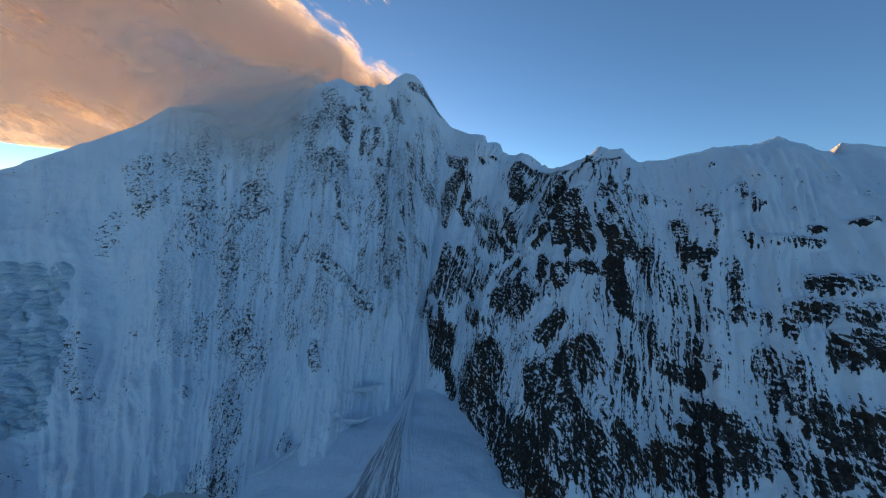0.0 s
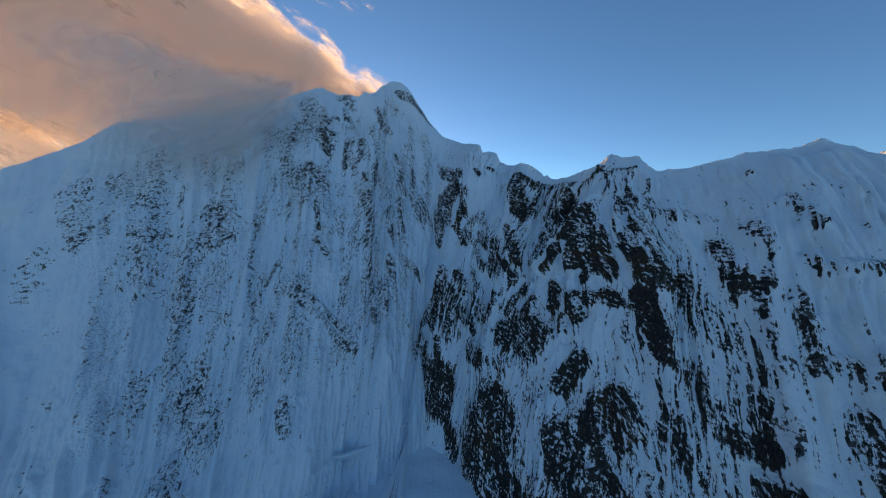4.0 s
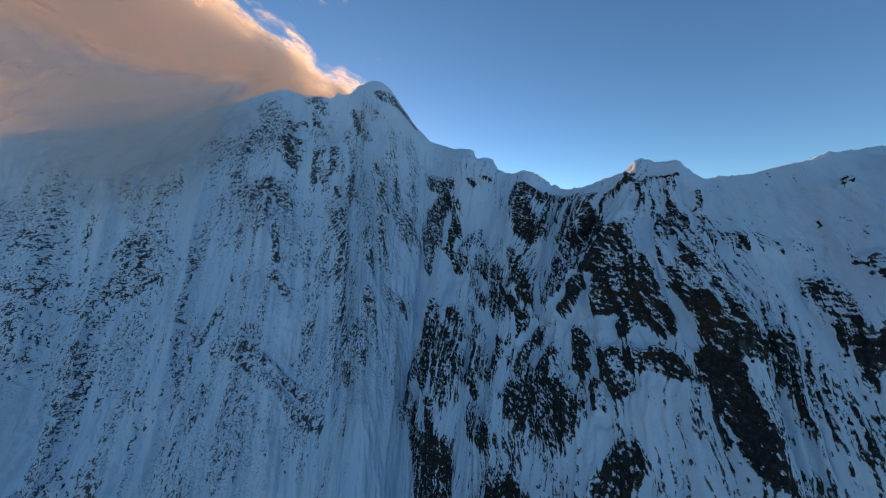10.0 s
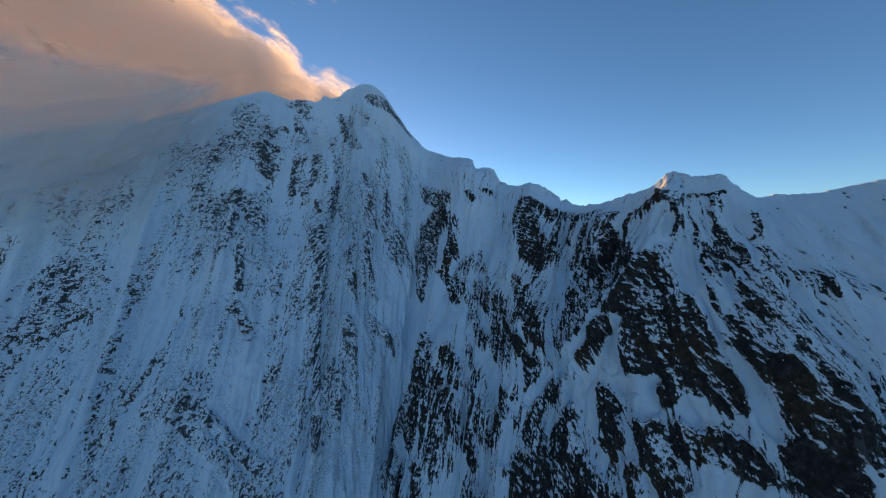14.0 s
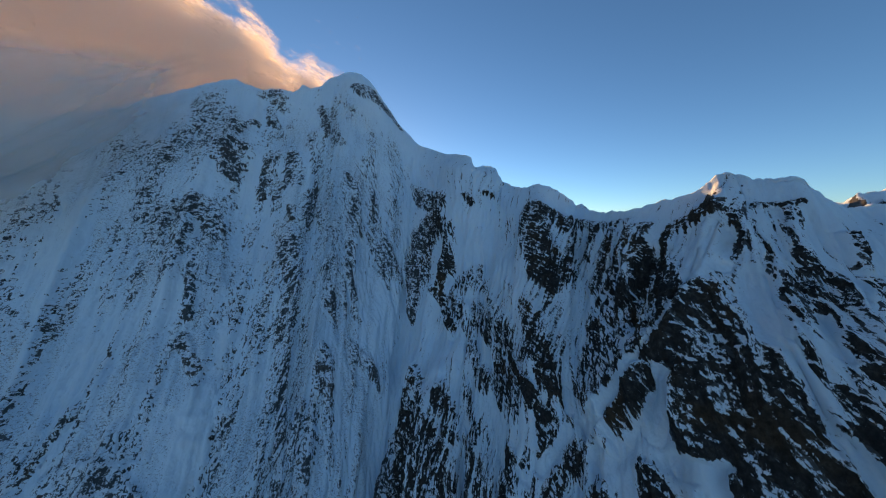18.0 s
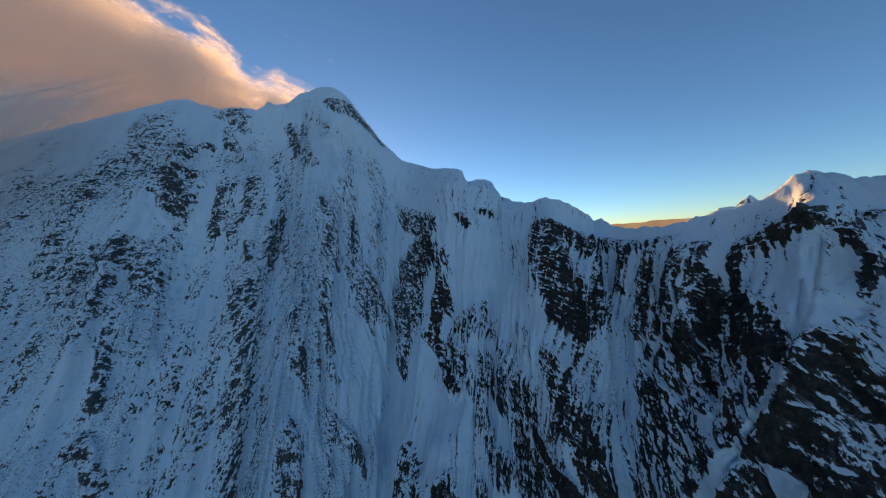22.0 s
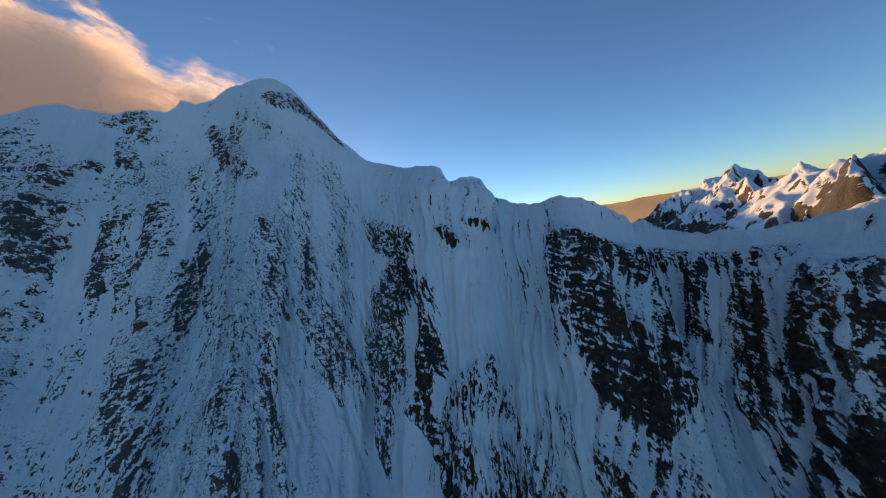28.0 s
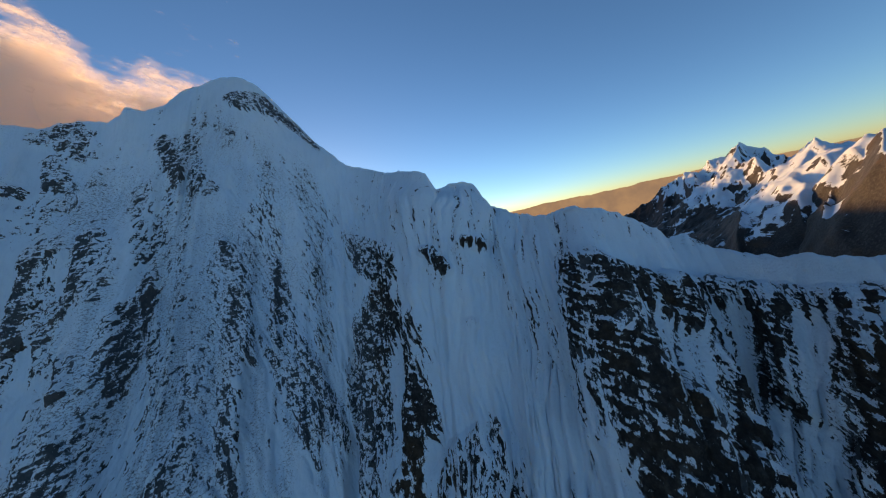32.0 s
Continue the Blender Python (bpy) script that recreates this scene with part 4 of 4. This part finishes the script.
def debris_material():
    m, nt, bsdf, _ = material("avalanche_debris_snow")
    fall_uv = nt.nodes.new("ShaderNodeAttribute")
    fall_uv.attribute_name = "fall"
    tongues = noise_node(nt, fall_uv.outputs["Vector"], 0.09, 6, (1.0, 0.22, 1), 0.68)
    lumps = noise_node(nt, place(nt), 0.6, 7, (1, 1, 1), 0.7)
    amount = nt.nodes.new("ShaderNodeAttribute")
    amount.attribute_name = "cover"
    dirty = step(nt, calc(nt, "ADD", tongues, calc(nt, "MULTIPLY", amount.outputs["Fac"], 0.3)), 0.57, 0.70)
    white = mix(nt, step(nt, lumps, 0.4, 0.6), (0.66, 0.70, 0.75), (0.74, 0.77, 0.80))
    grey = mix(nt, step(nt, lumps, 0.42, 0.6), (0.18, 0.20, 0.23), (0.36, 0.40, 0.45))
    nt.links.new(mix(nt, dirty, white, grey), bsdf.inputs["Base Color"])
    bsdf.inputs["Roughness"].default_value = 0.7
    bump(nt, bsdf, calc(nt, "ADD", lumps, tongues), 0.6, 2.0)
    return m


ICE, DEBRIS = ice_material(), debris_material()


def snow_thing(name, p, mat=None, cover_value=1.0):
    """A mesh over a grid of points, in snow unless told otherwise."""
    ob = new(name, sheet(name, p.reshape(-1, 3), lattice(*p.shape[:2]).reshape(-1, 4), mat or SNOW))
    give(ob.data, "cover", "FLOAT", np.full(p.shape[:2], cover_value))
    give(ob.data, "frost", "FLOAT", np.zeros(p.shape[:2]))
    give(ob.data, "fall", "FLOAT_VECTOR", np.stack([p[..., 0], p[..., 2], 0 * p[..., 0]], -1))
    return ob


# the broken ice cliff under the far shoulder
def ice_cliff(a0, a1, b0, b1):
    c0, c1 = np.searchsorted(col_a, (a0, a1 + 150))
    rows_in = np.nonzero((row_v > 0.3) & (row_v < 1.08))[0]
    r0, r1 = rows_in[0], rows_in[-1]
    p, n = bed[r0:r1, c0:c1], Nb[r0:r1, c0:c1]
    a, bb = A[r0:r1, c0:c1], B[r0:r1, c0:c1]
    top_edge = bb - 0.38 * (a - 746) + 9 * fractal(a / 40, bb / 60, 503, 3)
    right_edge = a + 0.1 * (bb - 339) + 16 * fractal(bb / 45, a / 80, 501, 3)
    low_edge = bb + 20 * fractal(a / 40, bb / 90, 507, 3)
    inside = smooth(top_edge, b0, b0 + 10) * (1 - smooth(low_edge, b1 - 50, b1)) * smooth(a, a0, a0 + 40) * (1 - smooth(right_edge, a1 - 22, a1))
    blocks = np.floor(3 * fractal(a / 22, bb / 16, 511, 3)) * 3.0 + ridged(a / 14, bb / 9, 515, 3) * 3.5 + fractal(a / 60, bb / 5, 517, 2) * 2.0
    lift = -5 + inside * (11 + blocks)
    ob = new("ice_cliff", sheet("ice_cliff", (p + n * lift[..., None]).reshape(-1, 3), lattice(*a.shape).reshape(-1, 4), ICE))
    return tagged(ob, "broken blue-grey ice cliff on the lower snow slope", "ice cliff")


ice_cliff(480, 866, 297, 745)


# avalanche fan spreading from the foot of the central couloir
FAN_X, FAN_Y, FAN_REACH = -42, 665, 380


def fan_point(u, w):
    """A place on the fan: u across it, -1 to 1, w down it, 0 to 1."""
    heading = radians(-7) + u * radians(17) * (0.35 + 0.65 * w)
    x, y = FAN_X + np.sin(heading) * w * FAN_REACH, FAN_Y - np.cos(heading) * w * FAN_REACH
    edge = (1 - np.abs(u) ** 2.2) * (1 - smooth(w, 0.75, 1.0))
    z = land(x, y) - 1.5 + edge * (9 + 5 * fractal(u * 5, w * 3, 521, 4)) * (0.5 + 0.5 * smooth(w, 0, 0.2)) + (1 - w) ** 3 * 28 * edge
    return np.stack([x, y, z], -1)


def avalanche_fan():
    U, W = np.meshgrid(np.linspace(-1, 1, 90), np.linspace(0, 1, 120))
    fan = tagged(snow_thing("avalanche_fan", fan_point(U, W)), "snow fan with grey avalanche debris under the couloir", "avalanche fan")
    for u, width, w0, w1 in ((-0.52, 0.26, 0.52, 0.93), (-0.30, 0.28, 0.40, 0.95), (-0.1, 0.22, 0.28, 0.9), (0.06, 0.25, 0.36, 0.94), (0.24, 0.2, 0.3, 0.86), (0.38, 0.16, 0.5, 0.84)):
        S, W = np.meshgrid(np.linspace(-1, 1, 26), np.linspace(0, 1, 60))
        ragged = 1 + 0.5 * fractal(W * 9, S * 2 + u * 9, 527, 4)
        p = fan_point(u + S * width * (0.12 + 0.88 * W ** 0.8) * ragged + 0.03 * fractal(W * 5, 0 * W + u, 529, 3), w0 + (w1 - w0) * W)
        p[..., 2] += (0.9 + 0.8 * fractal(S * 4, W * 14, 533, 3)) * (1 - np.abs(S) ** 3) * np.sin(np.pi * np.clip(W + 0.05, 0, 1)) ** 0.4 - 0.35
        tongue = new("debris_tongue", sheet("debris_tongue", p.reshape(-1, 3), lattice(60, 26).reshape(-1, 4), DEBRIS))
        give(tongue.data, "cover", "FLOAT", np.full(S.shape, 0.5))
        give(tongue.data, "fall", "FLOAT_VECTOR", np.stack([(u + S * width) * 90, W * 120, 0 * S], -1))
        tongue.parent = fan


avalanche_fan()


# crevasse lips: a low overhanging step of ice and snow along a line in the basin
def crevasse(line, high):
    pts = glide(line, np.linspace(0, len(line) - 1, 26))
    side = np.gradient(pts[:, :2], axis=0)
    side = np.stack([side[:, 1], -side[:, 0]], -1) / np.linalg.norm(side, axis=1)[:, None]
    if side[:, 1].mean() > 0:
        side = -side
    taper = np.sin(np.linspace(0.1, np.pi - 0.1, 26)) * high
    shake = np.array([fractal(np.linspace(0, 6, 26), np.full(26, high), 531, 2)])[0]
    prof = [(-9, -0.6), (-4, 0.7), (-0.5, 1.0), (1.0, 0.75), (0.6, 0.2), (-0.6, -0.2), (-0.4, -1.3)]
    p = np.zeros((len(prof), 26, 3))
    for k, (out, up) in enumerate(prof):
        p[k, :, :2] = pts[:, :2] + side * (out * taper / 2.5 + shake * 3)[:, None]
        p[k, :, 2] = pts[:, 2] + up * taper
    ob = snow_thing("crevasse_lip", p)
    ob.data.materials.append(ICE)
    for poly in ob.data.polygons:
        poly.material_index = 1 if poly.index // 25 >= 3 else 0
    return tagged(ob, "curved crevasse lip of snow over shadowed ice", "crevasse", group="crevasses in the basin")


for line, high in (
    ([(-230, 575, 92), (-170, 572, 90), (-107, 606, 87), (-40, 660, 99)], 4.5),
    ([(-515, 428, 104), (-550, 427, 120), (-590, 402, 126)], 4.0),
    ([(-205, 523, 64), (-163, 508, 63), (-120, 523, 64)], 4.0),
    ([(-486, 403, 84), (-438, 408, 68), (-402, 396, 66)], 3.5),
    ([(-285, 385, 60), (-250, 415, 61), (-232, 462, 62)], 3.5),
):
    crevasse(line, high)


# cornices: overhanging snow lips along the crest
def cornice(s0, s1, size, seed):
    c0, c1 = np.searchsorted(col_s, (s0, s1))
    line = snow[BACK, c0:c1]
    out = flat[c0:c1]
    n = len(line)
    taper = np.sin(np.linspace(0.05, np.pi - 0.05, n)) ** 0.5 * size * (1 + 0.35 * fractal(np.linspace(0, 5, n), np.zeros(n) + seed, 541, 3))
    prof = [(-2.4, -1.1), (-1.4, -0.1), (-0.5, 0.45), (0.3, 0.55), (0.95, 0.35), (1.2, 0.0), (1.1, -0.35), (0.7, -0.5), (0.3, -0.9), (0.35, -1.8)]
    p = np.zeros((len(prof), n, 3))
    for k, (o, u) in enumerate(prof):
        p[k] = line + out * (o * taper)[:, None]
        p[k, :, 2] += u * taper
    ob = snow_thing("cornice", p)
    ob.parent = mountain
    return tagged(ob, "overhanging snow cornice")


for k, (s0, s1, size) in enumerate(((5.84, 6.23, 4), (7.53, 7.85, 5), (8.26, 8.6, 5), (9.08, 9.87, 4), (11.49, 12.16, 5), (12.16, 13.06, 4), (13.16, 14.31, 4),
                                    (14.44, 15.38, 4), (15.59, 16.31, 4), (16.31, 17.18, 4), (17.23, 17.96, 4), (17.96, 18.5, 4), (18.81, 19.41, 5), (19.48, 20.32, 6),
                                    (20.49, 21.39, 4), (21.44, 23.01, 6), (23.68, 24.11, 6))):
    cornice(s0, s1, size, k)
